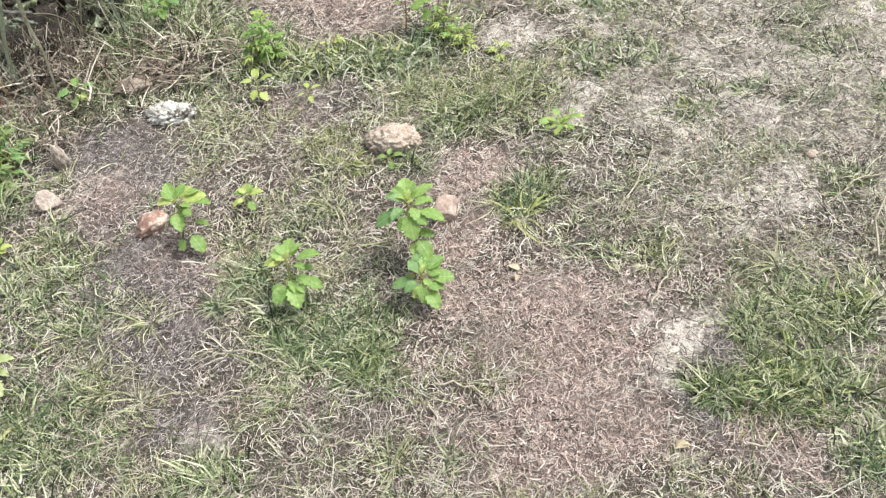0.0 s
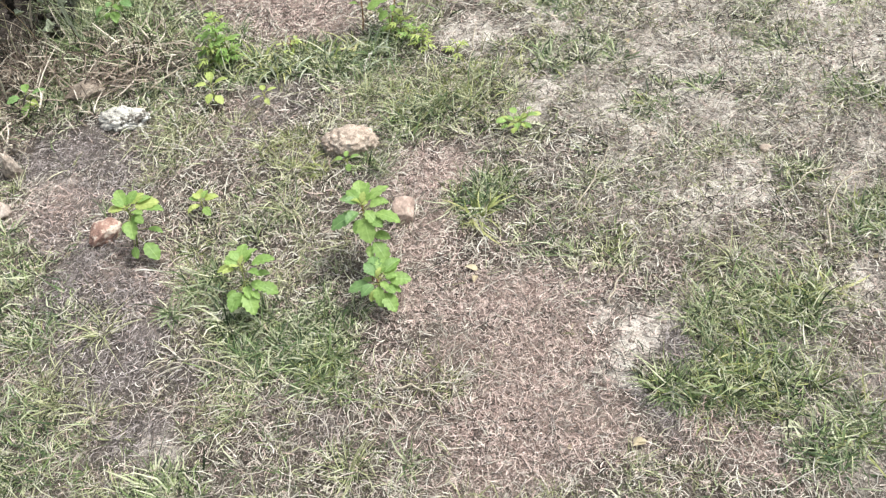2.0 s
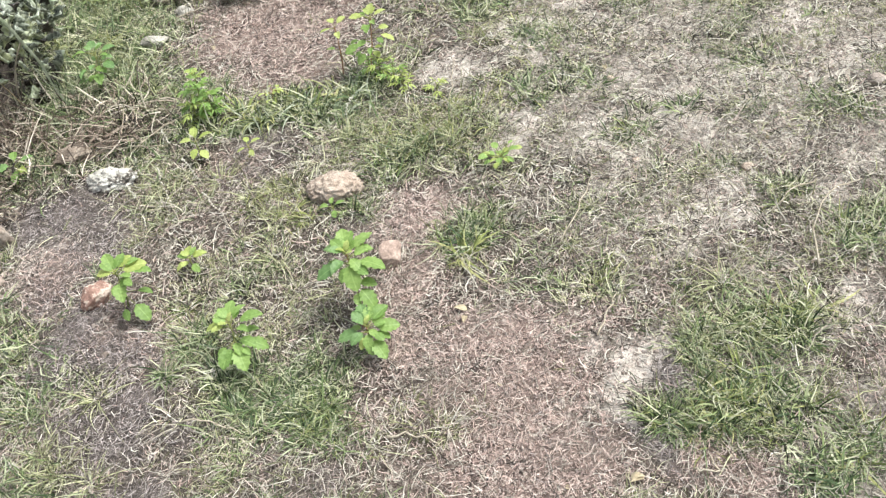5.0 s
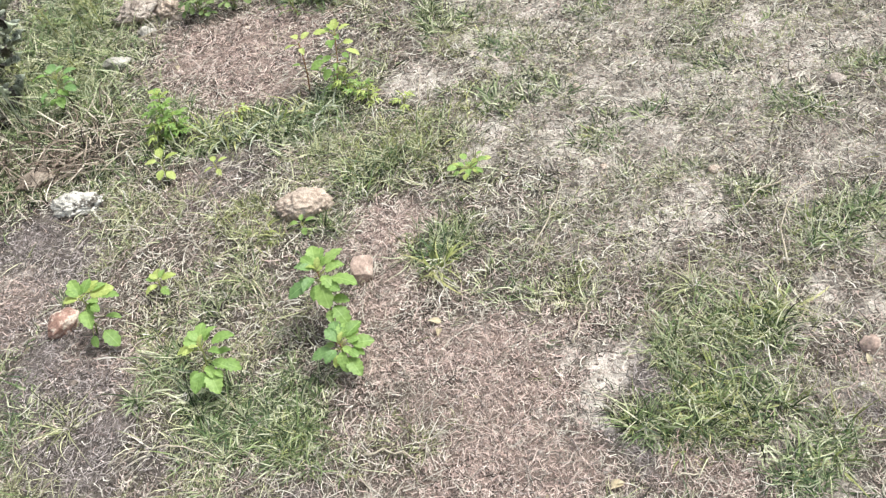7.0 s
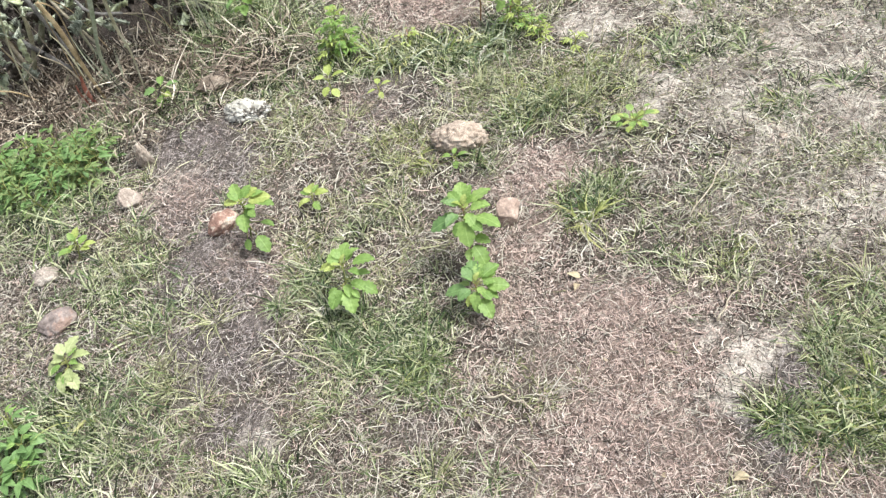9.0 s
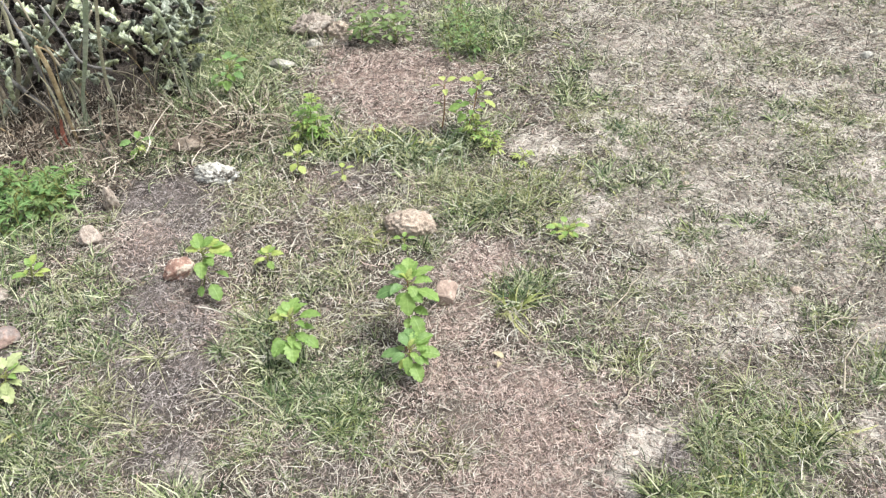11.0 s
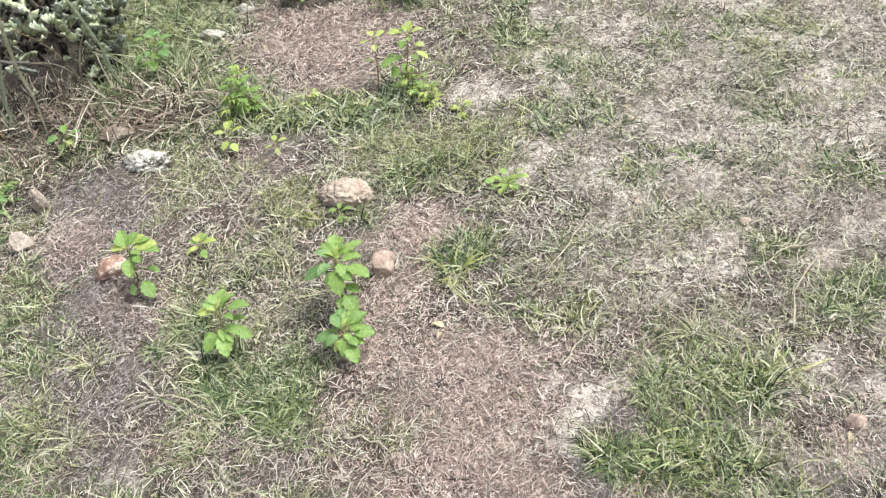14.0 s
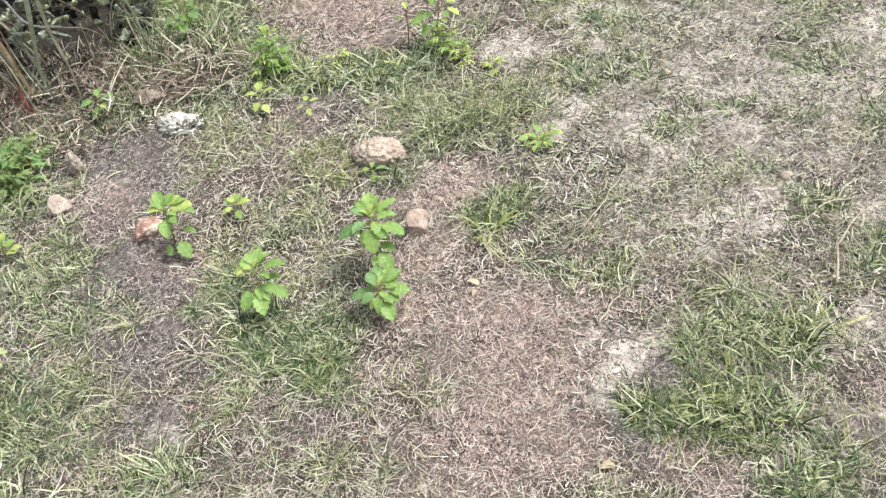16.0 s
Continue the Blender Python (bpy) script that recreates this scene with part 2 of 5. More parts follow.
M_TWIG = stone_material("dry_twig_bark", (0.22, 0.18, 0.13), (0.42, 0.36, 0.27), (0.58, 0.52, 0.42), 60, 0.2)
M_RUST = stone_material("rust_red_leaf", (0.22, 0.07, 0.05), (0.38, 0.14, 0.10), (0.50, 0.26, 0.18), 30, 0.2)
M_ROOT = stone_material("weathered_root", (0.16, 0.12, 0.095), (0.42, 0.345, 0.285), (0.66, 0.575, 0.49), 45, 0.5)
M_STRAP = blade_material("strap_blade", [(0.0, (0.13, 0.17, 0.10)), (0.5, (0.28, 0.33, 0.205)), (1.0, (0.50, 0.53, 0.38))], (0.50, 0.51, 0.40), 0.2, 0.5, 16.0, 0.9)
M_CANE_PALE = stone_material("pale_cane_skin", (0.30, 0.27, 0.17), (0.50, 0.46, 0.32), (0.66, 0.62, 0.47), 22, 0.15)
M_CANE = stone_material("cane_skin", (0.19, 0.195, 0.125), (0.37, 0.37, 0.26), (0.55, 0.53, 0.41), 22, 0.15)
M_CANE_GREY = stone_material("dead_cane_skin", (0.09, 0.083, 0.078), (0.25, 0.232, 0.222), (0.46, 0.435, 0.42), 40, 0.4)
M_CANE_DRY = stone_material("dry_cane_skin", (0.18, 0.125, 0.065), (0.44, 0.33, 0.19), (0.66, 0.56, 0.38), 34, 0.3)
M_CHAFF = stone_material("white_chaff", (0.38, 0.35, 0.28), (0.52, 0.49, 0.41), (0.64, 0.61, 0.53), 200, 0.1)
M_STONE_BEIGE = stone_material("pitted_beige_stone", (0.27, 0.19, 0.145), (0.54, 0.43, 0.345), (0.70, 0.585, 0.485), 55, 0.7)
M_STONE_WHITE = stone_material("chalky_stone", (0.26, 0.23, 0.19), (0.63, 0.59, 0.52), (0.80, 0.77, 0.70), 19, 0.7, (0.15, 0.13, 0.11))
M_STONE_RED = stone_material("red_brown_stone", (0.12, 0.065, 0.052), (0.34, 0.205, 0.16), (0.52, 0.37, 0.30), 24, 0.6, (0.62, 0.51, 0.42))
M_STONE_TAN = stone_material("tan_stone", (0.24, 0.17, 0.135), (0.43, 0.32, 0.265), (0.60, 0.475, 0.395), 16, 0.3)
M_STONE_PINK = stone_material("pinkish_stone", (0.34, 0.265, 0.22), (0.52, 0.42, 0.355), (0.68, 0.585, 0.51), 20, 0.5)
M_STONE_GREY = stone_material("grey_brown_stone", (0.16, 0.12, 0.09), (0.29, 0.23, 0.18), (0.44, 0.37, 0.30), 22, 0.5)
M_STONE_PURPLE = stone_material("mauve_brown_stone", (0.22, 0.17, 0.145), (0.42, 0.35, 0.30), (0.62, 0.55, 0.48), 22, 0.8)
M_STONE_MAUVE = stone_material("mauve_grey_stone", (0.14, 0.108, 0.098), (0.29, 0.235, 0.215), (0.45, 0.37, 0.335), 14, 0.4, (0.35, 0.245, 0.205))
M_STONE_PALE = stone_material("pale_grey_stone", (0.26, 0.235, 0.20), (0.40, 0.37, 0.32), (0.52, 0.49, 0.43), 20, 0.3)
M_SPURGE = spurge_material("spurge_skin", [(0.32, (0.040, 0.046, 0.036)), (0.48, (0.29, 0.31, 0.24)), (0.62, (0.55, 0.57, 0.46))], (0.70, 0.72, 0.60), (0.64, 0.66, 0.57))
# Near-black skin: dead stems, and the hedge's inner shade put into their colour.
M_SPURGE_DEAD_SHADED = spurge_material("dead_shaded_spurge_skin", [(0.34, (0.012, 0.009, 0.008)), (0.54, (0.026, 0.021, 0.018)), (0.72, (0.10, 0.084, 0.076))], (0.30, 0.26, 0.23), (0.20, 0.17, 0.15))


# ---- shared building helpers ----
def part(name, data, mat, parent=None, label=""):
    """Links a bmesh or a mesh as one object, under a thing or a part."""
    if isinstance(data, bmesh.types.BMesh):
        me = bpy.data.meshes.new(name)
        data.to_mesh(me)
        data.free()
        data = me
    if mat and not data.materials:
        data.materials.append(mat)
    ob = new(name, data)
    ob.parent = parent
    return tagged(ob, label)


def quads_mesh(name, verts, quads, smooth=True):
    me = bpy.data.meshes.new(name)
    v, q = np.asarray(verts, np.float32).reshape(-1, 3), np.asarray(quads, np.int32).reshape(-1, 4)
    me.vertices.add(len(v))
    me.vertices.foreach_set("co", v.ravel())
    me.loops.add(q.size)
    me.loops.foreach_set("vertex_index", q.ravel())
    me.polygons.add(len(q))
    me.polygons.foreach_set("loop_start", np.arange(0, q.size, 4, dtype=np.int32))
    me.update(calc_edges=True)
    if smooth:
        me.polygons.foreach_set("use_smooth", np.ones(len(q), bool))
    return me


def value_noise(x, y, size, seed):
    """Smooth noise from 0 to 1 over the plan, with lumps of that many metres."""
    table = np.random.RandomState(seed).rand(256, 256)
    x, y = np.asarray(x) / size + 1000.3, np.asarray(y) / size + 1000.7
    i, j = np.floor(x).astype(int), np.floor(y).astype(int)
    u, v = x - i, y - j
    u, v = u * u * (3 - 2 * u), v * v * (3 - 2 * v)
    a, b = table[i & 255, j & 255], table[(i + 1) & 255, j & 255]
    c, d = table[i & 255, (j + 1) & 255], table[(i + 1) & 255, (j + 1) & 255]
    return (a * (1 - u) + b * u) * (1 - v) + (c * (1 - u) + d * u) * v


def patches(x, y, table, wobble=0.5):
    """How strongly a place lies in soft-edged, ragged patches (x, y, half width, half depth, strength)."""
    dx = (value_noise(x, y, 0.11, 11) - 0.5) * 0.16 * wobble + (value_noise(x, y, 0.04, 12) - 0.5) * 0.07 * wobble
    dy = (value_noise(x, y, 0.11, 13) - 0.5) * 0.16 * wobble + (value_noise(x, y, 0.04, 14) - 0.5) * 0.07 * wobble
    out = np.zeros_like(np.asarray(x, float))
    for px, py, rx, ry, s in table:
        r2 = ((x + dx - px) / rx) ** 2 + ((y + dy - py) / ry) ** 2
        out = np.maximum(out, s * np.exp(-0.8 * r2 ** 1.5))
    return out


def ground_height(x, y):
    h = (value_noise(x, y, 0.9, 1) - 0.5) * 0.018 + (value_noise(x, y, 0.22, 2) - 0.5) * 0.012
    h += (value_noise(x, y, 0.06, 3) - 0.5) * 0.007 + (value_noise(x, y, 0.026, 4) - 0.5) * 0.0065
    return h


def height_at(x, y):
    return float(ground_height(np.array([x]), np.array([y]))[0])


def strands(rng, x, y, z, length, width, rise, bend, turn, curl, segs=3, taper=0.85, floor=True):
    """Ribbons that start at x, y, z, set off in direction turn at the angle rise, and bend over and curl on the way."""
    n = len(x)
    pos = np.stack([x, y, z], 1).astype(float)
    twist = rng.uniform(-0.9, 0.9, n)
    rows = []
    for k in range(segs + 1):
        f = k / segs
        e, a = rise - bend * f, turn + curl * f
        ahead = np.stack([np.cos(e) * np.cos(a), np.cos(e) * np.sin(a), np.sin(e)], 1)
        level = np.stack([-np.sin(a), np.cos(a), 0 * a], 1)
        side = level * np.cos(twist)[:, None] + np.cross(ahead, level) * np.sin(twist)[:, None]
        w = (width * (1 - taper * f ** 1.6) * 0.5)[:, None]
        rows.append(np.stack([pos - side * w, pos + side * w], 1))
        pos = pos + ahead * (length / segs)[:, None]
        if floor:
            pos[:, 2] = np.maximum(pos[:, 2], ground_height(pos[:, 0], pos[:, 1]) + 0.0015)
    v = np.stack(rows, 1).reshape(n, -1, 3)
    m = 2 * (segs + 1)
    base = (np.arange(n) * m)[:, None, None]
    q = np.array([[2 * k, 2 * k + 1, 2 * k + 3, 2 * k + 2] for k in range(segs)])[None]
    return v.reshape(-1, 3), (base + q).reshape(-1, 4)


def tube_mesh(name, points, radii, sides=7):
    """A round stem along a chain of points, closed at both ends."""
    bm = bmesh.new()
    pts = [Vector(p) for p in points]
    rings = []
    for k, p in enumerate(pts):
        d = (pts[min(k + 1, len(pts) - 1)] - pts[max(k - 1, 0)]).normalized()
        s = d.cross(Vector((0.3, 0.9, 0.1))).normalized()
        t = d.cross(s)
        rings.append([bm.verts.new(p + (s * math.cos(a) + t * math.sin(a)) * radii[k])
                      for a in (2 * math.pi * i / sides for i in range(sides))])
    for a, b in zip(rings, rings[1:]):
        for i in range(sides):
            bm.faces.new((a[i], a[(i + 1) % sides], b[(i + 1) % sides], b[i])).smooth = True
    bm.faces.new(rings[0][::-1])
    bm.faces.new(rings[-1])
    me = bpy.data.meshes.new(name)
    bm.to_mesh(me)
    bm.free()
    return me


def arc(a, b, sag, n=7, wobble=0.0, seed=0):
    """Points from a to b that bow by the vector sag, a little crooked."""
    r = random.Random(seed)
    a, b, sag = Vector(a), Vector(b), Vector(sag)
    out = []
    for k in range(n):
        f = k / (n - 1)
        p = a.lerp(b, f) + sag * (4 * f * (1 - f))
        if 0 < k < n - 1:
            p += Vector((r.uniform(-1, 1), r.uniform(-1, 1), r.uniform(-1, 1))) * wobble
        out.append(p)
    return out


# ---- the ground: where it is lush, olive, bare or pale ----
LUSH_NEAR = [
    (0.59, 0.81, 0.06, 0.05, 0.8), (-0.72, 0.93, 0.07, 0.03, 0.9), (0.51, 0.94, 0.08, 0.06, 0.6), (0.38, 0.98, 0.11, 0.07, 1),
    (0.48, 1, 0.09, 0.07, 0.9), (-1.03, 1.02, 0.12, 0.07, 0.6), (-1.25, 1.06, 0.18, 0.11, 0.9), (-1.12, 1.08, 0.13, 0.11, 0.7),
    (0.43, 1.12, 0.05, 0.07, 0.7), (0.54, 1.13, 0.05, 0.07, 0.5), (-0.33, 1.14, 0.08, 0.07, 0.9), (0.62, 1.15, 0.07, 0.05, 0.9),
    (-0.44, 1.22, 0.15, 0.09, 1), (0.5, 1.25, 0.08, 0.09, 0.4),
]
LUSH_MID = [
    (-0.57, 1.29, 0.08, 0.06, 0.8), (0.21, 1.33, 0.08, 0.07, 0.4), (0.98, 1.34, 0.07, 0.06, 0.8), (-1.05, 1.4, 0.09, 0.07, 0.6),
    (-0.67, 1.42, 0.11, 0.08, 0.7), (0.11, 1.44, 0.07, 0.03, 0.4), (-1.25, 1.47, 0.16, 0.12, 0.7), (0.77, 1.5, 0.06, 0.05, 0.7),
    (0.01, 1.58, 0.08, 0.07, 0.8), (-1.21, 1.63, 0.15, 0.11, 0.6), (0.04, 1.64, 0.09, 0.07, 0.3), (1.04, 1.74, 0.07, 0.04, 0.6),
    (0.52, 1.84, 0.09, 0.07, 0.5), (0.44, 1.85, 0.1, 0.08, 0.35),
]
LUSH_FAR = [
    (1.27, 1.87, 0.08, 0.06, 0.7), (0.16, 1.9, 0.09, 0.06, 0.6), (-0.14, 1.92, 0.1, 0.06, 0.7), (-0.06, 1.97, 0.12, 0.08, 0.5),
    (0.9, 2.05, 0.08, 0.04, 0.5), (0.35, 2.12, 0.09, 0.09, 0.6), (0.39, 2.12, 0.11, 0.11, 0.6), (0.42, 2.16, 0.08, 0.12, 0.6),
    (1.04, 2.25, 0.1, 0.1, 0.5), (-0.38, 2.37, 0.34, 0.09, 0.9), (-0.8, 2.57, 0.14, 0.15, 0.6), (-1.28, 2.63, 0.19, 0.29, 0.8),
    (0.23, 2.99, 0.14, 0.11, 0.4), (-0.18, 3.38, 0.21, 0.32, 0.8),
]
LUSH = LUSH_NEAR + LUSH_MID + LUSH_FAR
OLIVE_NEAR = [
    (-0.34, 0.9, 0.1, 0.05, 0.5), (-0.89, 1.01, 0.13, 0.08, 0.6), (0.63, 1.02, 0.08, 0.08, 0.7), (-0.34, 1.03, 0.1, 0.03, 0.8),
    (-0.61, 1.05, 0.08, 0.07, 0.7), (-0.99, 1.06, 0.15, 0.11, 0.7), (-0.11, 1.09, 0.09, 0.06, 0.6),
    (-0.13, 1.09, 0.07, 0.07, 0.5), (0.52, 1.15, 0.09, 0.09, 0.6), (0.44, 1.21, 0.09, 0.1, 0.6), (-0.59, 1.22, 0.07, 0.06, 0.5),
    (0.31, 1.33, 0.11, 0.08, 0.6), (0.26, 1.37, 0.09, 0.06, 0.5), (-0.44, 1.43, 0.1, 0.11, 0.7),
]
OLIVE_MID = [
    (-1.04, 1.44, 0.1, 0.1, 0.6), (-0.31, 1.48, 0.07, 0.06, 0.5), (0.35, 1.51, 0.17, 0.11, 0.4), (0.26, 1.53, 0.18, 0.09, 0.45),
    (-0.51, 1.55, 0.14, 0.1, 0.5), (-0.78, 1.57, 0.08, 0.06, 0.6), (-0.73, 1.58, 0.09, 0.07, 0.6), (-0.46, 1.59, 0.14, 0.11, 0.6),
    (0.62, 1.6, 0.11, 0.08, 0.4), (-0.59, 1.72, 0.14, 0.13, 0.5), (-0.5, 1.96, 0.1, 0.12, 0.8), (-0.84, 2.05, 0.12, 0.14, 0.7),
    (-0.28, 2.06, 0.17, 0.11, 0.5), (0.06, 2.09, 0.16, 0.14, 0.9),
]
OLIVE_FAR = [
    (-0.8, 2.09, 0.16, 0.17, 0.7), (-0.97, 2.11, 0.12, 0.18, 0.5), (-0.13, 2.12, 0.19, 0.16, 0.8), (0.47, 2.42, 0.12, 0.18, 0.5),
    (1.13, 2.49, 0.13, 0.2, 0.6), (0.28, 2.51, 0.16, 0.22, 0.5), (0.29, 2.52, 0.14, 0.17, 0.6), (-1.11, 2.63, 0.2, 0.2, 0.9),
    (-1.3, 2.76, 0.21, 0.34, 0.9), (0.57, 2.82, 0.25, 0.19, 0.5), (-0.67, 2.88, 0.13, 0.15, 0.6), (1.04, 3.04, 0.19, 0.22, 0.5),
    (-1.27, 3.21, 0.19, 0.46, 0.8),
]
OLIVE = OLIVE_NEAR + OLIVE_MID + OLIVE_FAR
BARE_NEAR = [
    (0.45, 0.83, 0.08, 0.04, 0.5), (0.35, 0.87, 0.06, 0.03, 0.5), (0.04, 0.87, 0.16, 0.07, 0.9), (0.76, 0.97, 0.04, 0.05, 0.4),
    (0.03, 0.98, 0.17, 0.07, 1), (0.09, 1.12, 0.15, 0.08, 1), (-0.24, 1.16, 0.05, 0.06, 0.5), (0.21, 1.25, 0.09, 0.04, 0.7),
    (0.02, 1.26, 0.17, 0.07, 1), (-0.14, 1.28, 0.08, 0.08, 0.9),
]
BARE_FAR = [
    (-0.14, 1.49, 0.07, 0.11, 0.8), (-0.86, 1.5, 0.1, 0.12, 0.4), (-0.1, 1.7, 0.13, 0.06, 0.9), (-0.11, 1.74, 0.08, 0.08, 0.9),
    (-1.13, 1.8, 0.11, 0.12, 0.5), (-0.68, 2.11, 0.12, 0.07, 0.4), (-0.49, 2.62, 0.19, 0.11, 0.8), (-0.48, 2.74, 0.18, 0.19, 0.9),
    (-0.52, 2.97, 0.28, 0.27, 1), (-0.67, 3.05, 0.17, 0.23, 0.9),
]
BARE = BARE_NEAR + BARE_FAR
# Darker grey soil, plus painted shade beside the grass clump at x 0.26-0.38.
GREY_AND_SHADE_NEAR = [
    (0.72, 0.88, 0.04, 0.04, 0.6), (0.28, 0.93, 0.02, 0.06, 0.9), (-0.39, 0.97, 0.06, 0.04, 0.3), (0.26, 0.98, 0.03, 0.05, 0.9),
    (-0.76, 1.05, 0.07, 0.07, 0.7), (0.38, 1.09, 0.02, 0.06, 0.8), (-0.82, 1.22, 0.08, 0.07, 0.9), (-0.62, 1.22, 0.07, 0.04, 0.5),
    (-0.94, 1.27, 0.1, 0.07, 0.7), (-0.81, 1.32, 0.09, 0.07, 1), (-0.89, 1.44, 0.08, 0.09, 0.9),
]
# Darker grey soil; the last three rows are painted shade under the hedge.
GREY_AND_SHADE_FAR = [
    (-0.99, 1.54, 0.08, 0.12, 0.8), (-1.12, 1.74, 0.1, 0.1, 0.5), (-1.03, 1.92, 0.12, 0.11, 0.6), (-1.2, 2.07, 0.14, 0.12, 0.9),
    (-0.64, 2.1, 0.09, 0.06, 0.6), (-0.55, 2.22, 0.1, 0.08, 0.6), (-0.94, 2.5, 0.1, 0.11, 0.9), (-0.96, 2.56, 0.07, 0.15, 0.7),
    (-2.2, 2.8, 0.4, 0.35, 1.3), (-1.75, 2.95, 0.4, 0.3, 1.3), (-2, 3.4, 0.5, 0.4, 1.3),
]
GREY_AND_SHADE = GREY_AND_SHADE_NEAR + GREY_AND_SHADE_FAR
PALE_NEAR = [
    (-0.72, 1, 0.03, 0.05, 0.42), (0.25, 1.02, 0.02, 0.02, 0.6), (0.27, 1.06, 0.03, 0.03, 1), (0.3, 1.1, 0.04, 0.03, 1),
    (0.86, 1.11, 0.03, 0.04, 0.9), (0.34, 1.13, 0.04, 0.03, 1), (0.21, 1.18, 0.04, 0.03, 0.6), (0.2, 1.19, 0.03, 0.03, 0.7),
    (0.33, 1.2, 0.03, 0.02, 0.6),
]
PALE_FAR = [
    (0.78, 1.2, 0.04, 0.03, 1), (0.6, 1.49, 0.05, 0.05, 0.8), (0.55, 1.5, 0.06, 0.06, 0.7), (0.64, 1.55, 0.05, 0.08, 0.8),
    (-1.17, 1.88, 0.08, 0.06, 0.35), (0.22, 1.97, 0.05, 0.07, 0.6), (0.25, 2.01, 0.05, 0.1, 0.9), (0.52, 2.06, 0.07, 0.05, 0.7),
    (0.09, 2.45, 0.06, 0.1, 0.8),
]
PALE = PALE_NEAR + PALE_FAR
DUSTY_NEAR = [
    (0.78, 1.19, 0.05, 0.06, 0.9), (0.74, 1.3, 0.07, 0.05, 0.4), (0.46, 1.46, 0.12, 0.07, 0.6), (0.63, 1.49, 0.1, 0.08, 0.8),
    (0.9, 1.57, 0.14, 0.11, 0.6), (0.57, 1.62, 0.19, 0.15, 0.45), (1.18, 1.66, 0.05, 0.07, 0.7), (0.94, 1.74, 0.07, 0.13, 0.6),
    (0.59, 1.82, 0.2, 0.12, 0.6), (0.43, 1.83, 0.11, 0.12, 0.4),
]
DUSTY_FAR = [
    (0.77, 1.84, 0.25, 0.15, 0.7), (1.24, 2.04, 0.18, 0.14, 0.7), (0.75, 2.05, 0.3, 0.16, 0.7), (0.74, 2.1, 0.1, 0.1, 0.6),
    (0.77, 2.38, 0.18, 0.11, 0.5), (0.56, 2.43, 0.13, 0.12, 0.6), (1.23, 2.69, 0.08, 0.07, 0.7), (1.25, 3.25, 0.22, 0.18, 0.5),
    (0.8, 3.29, 0.28, 0.18, 0.5),
]
DUSTY = DUSTY_NEAR + DUSTY_FAR
SUNNY_NEAR = [
    (0.66, 0.83, 0.03, 0.04, 0.7), (0.42, 0.93, 0.05, 0.05, 0.3), (0.5, 0.96, 0.07, 0.04, 0.4), (-0.33, 1.14, 0.06, 0.07, 0.6),
    (0.62, 1.15, 0.06, 0.04, 0.8), (-1.05, 1.4, 0.08, 0.06, 0.3), (-0.74, 1.56, 0.06, 0.06, 0.4), (0.01, 1.58, 0.06, 0.06, 0.5),
    (1.04, 1.74, 0.07, 0.04, 0.9), (1.27, 1.88, 0.08, 0.05, 0.8),
]
SUNNY_FAR = [
    (0.17, 1.89, 0.07, 0.04, 0.6), (0.67, 1.91, 0.06, 0.03, 0.5), (-0.14, 1.92, 0.1, 0.06, 0.6), (-0.5, 1.96, 0.07, 0.08, 0.5),
    (-0.21, 2.06, 0.11, 0.07, 0.4), (0.07, 2.08, 0.14, 0.14, 0.9), (-0.51, 2.52, 0.07, 0.04, 0.6), (0.33, 2.54, 0.12, 0.15, 0.4),
    (-1.14, 2.68, 0.15, 0.12, 0.4),
]
SUNNY = SUNNY_NEAR + SUNNY_FAR

LUSH_FIELD = [
    (0.37, 2.43, 0.09, 0.1, 0.55), (0.26, 2.22, 0.11, 0.11, 0.5), (0.99, 2.53, 0.14, 0.13, 0.65), (0.48, 2.2, 0.09, 0.06, 0.55),
    (1.15, 2.2, 0.12, 0.09, 0.65), (0.76, 1.47, 0.07, 0.05, 0.75), (0.4, 2.11, 0.08, 0.08, 0.65), (0.66, 1.91, 0.07, 0.04, 0.55),
    (0.72, 2.53, 0.09, 0.07, 0.5), (1.04, 1.8, 0.08, 0.1, 0.6), (0.89, 2.07, 0.09, 0.06, 0.55), (0.91, 1.31, 0.06, 0.08, 0.7),
    (0.68, 1.64, 0.07, 0.04, 0.55), (0.29, 1.35, 0.09, 0.06, 0.5), (0.19, 2.76, 0.13, 0.15, 0.4), (0.38, 0.99, 0.09, 0.05, 0.9),
    (0.44, 0.92, 0.1, 0.03, 0.8), (0.64, 1.16, 0.07, 0.04, 0.8),
]
OLIVE_EDGES = [
    (-1.2, 1.62, 0.13, 0.1, 0.7), (-1.08, 1.39, 0.13, 0.09, 0.7), (-1.01, 1.16, 0.12, 0.1, 0.8), (-0.87, 1.01, 0.11, 0.05, 0.6),
    (-0.97, 1.25, 0.11, 0.09, 0.7), (-0.83, 1.08, 0.11, 0.08, 0.6), (-0.64, 1.08, 0.1, 0.08, 0.6), (0.62, 1.08, 0.13, 0.08, 0.6),
    (0.55, 1.17, 0.07, 0.06, 0.6), (0.74, 0.92, 0.06, 0.05, 0.6), (0.38, 1.38, 0.12, 0.06, 0.5), (0.57, 1.28, 0.1, 0.07, 0.5),
    (0.8, 1.3, 0.08, 0.07, 0.4), (0.64, 2.4, 0.18, 0.14, 0.4), (1.01, 2.05, 0.12, 0.11, 0.4), (0.07, 1.66, 0.09, 0.07, 0.4),
]
LUSH += LUSH_FIELD
OLIVE += OLIVE_EDGES


def open_field(x, y):
    return np.clip((x - 0.1) * 3, 0, 1) * np.clip((y - 1.2) * 3, 0, 1)


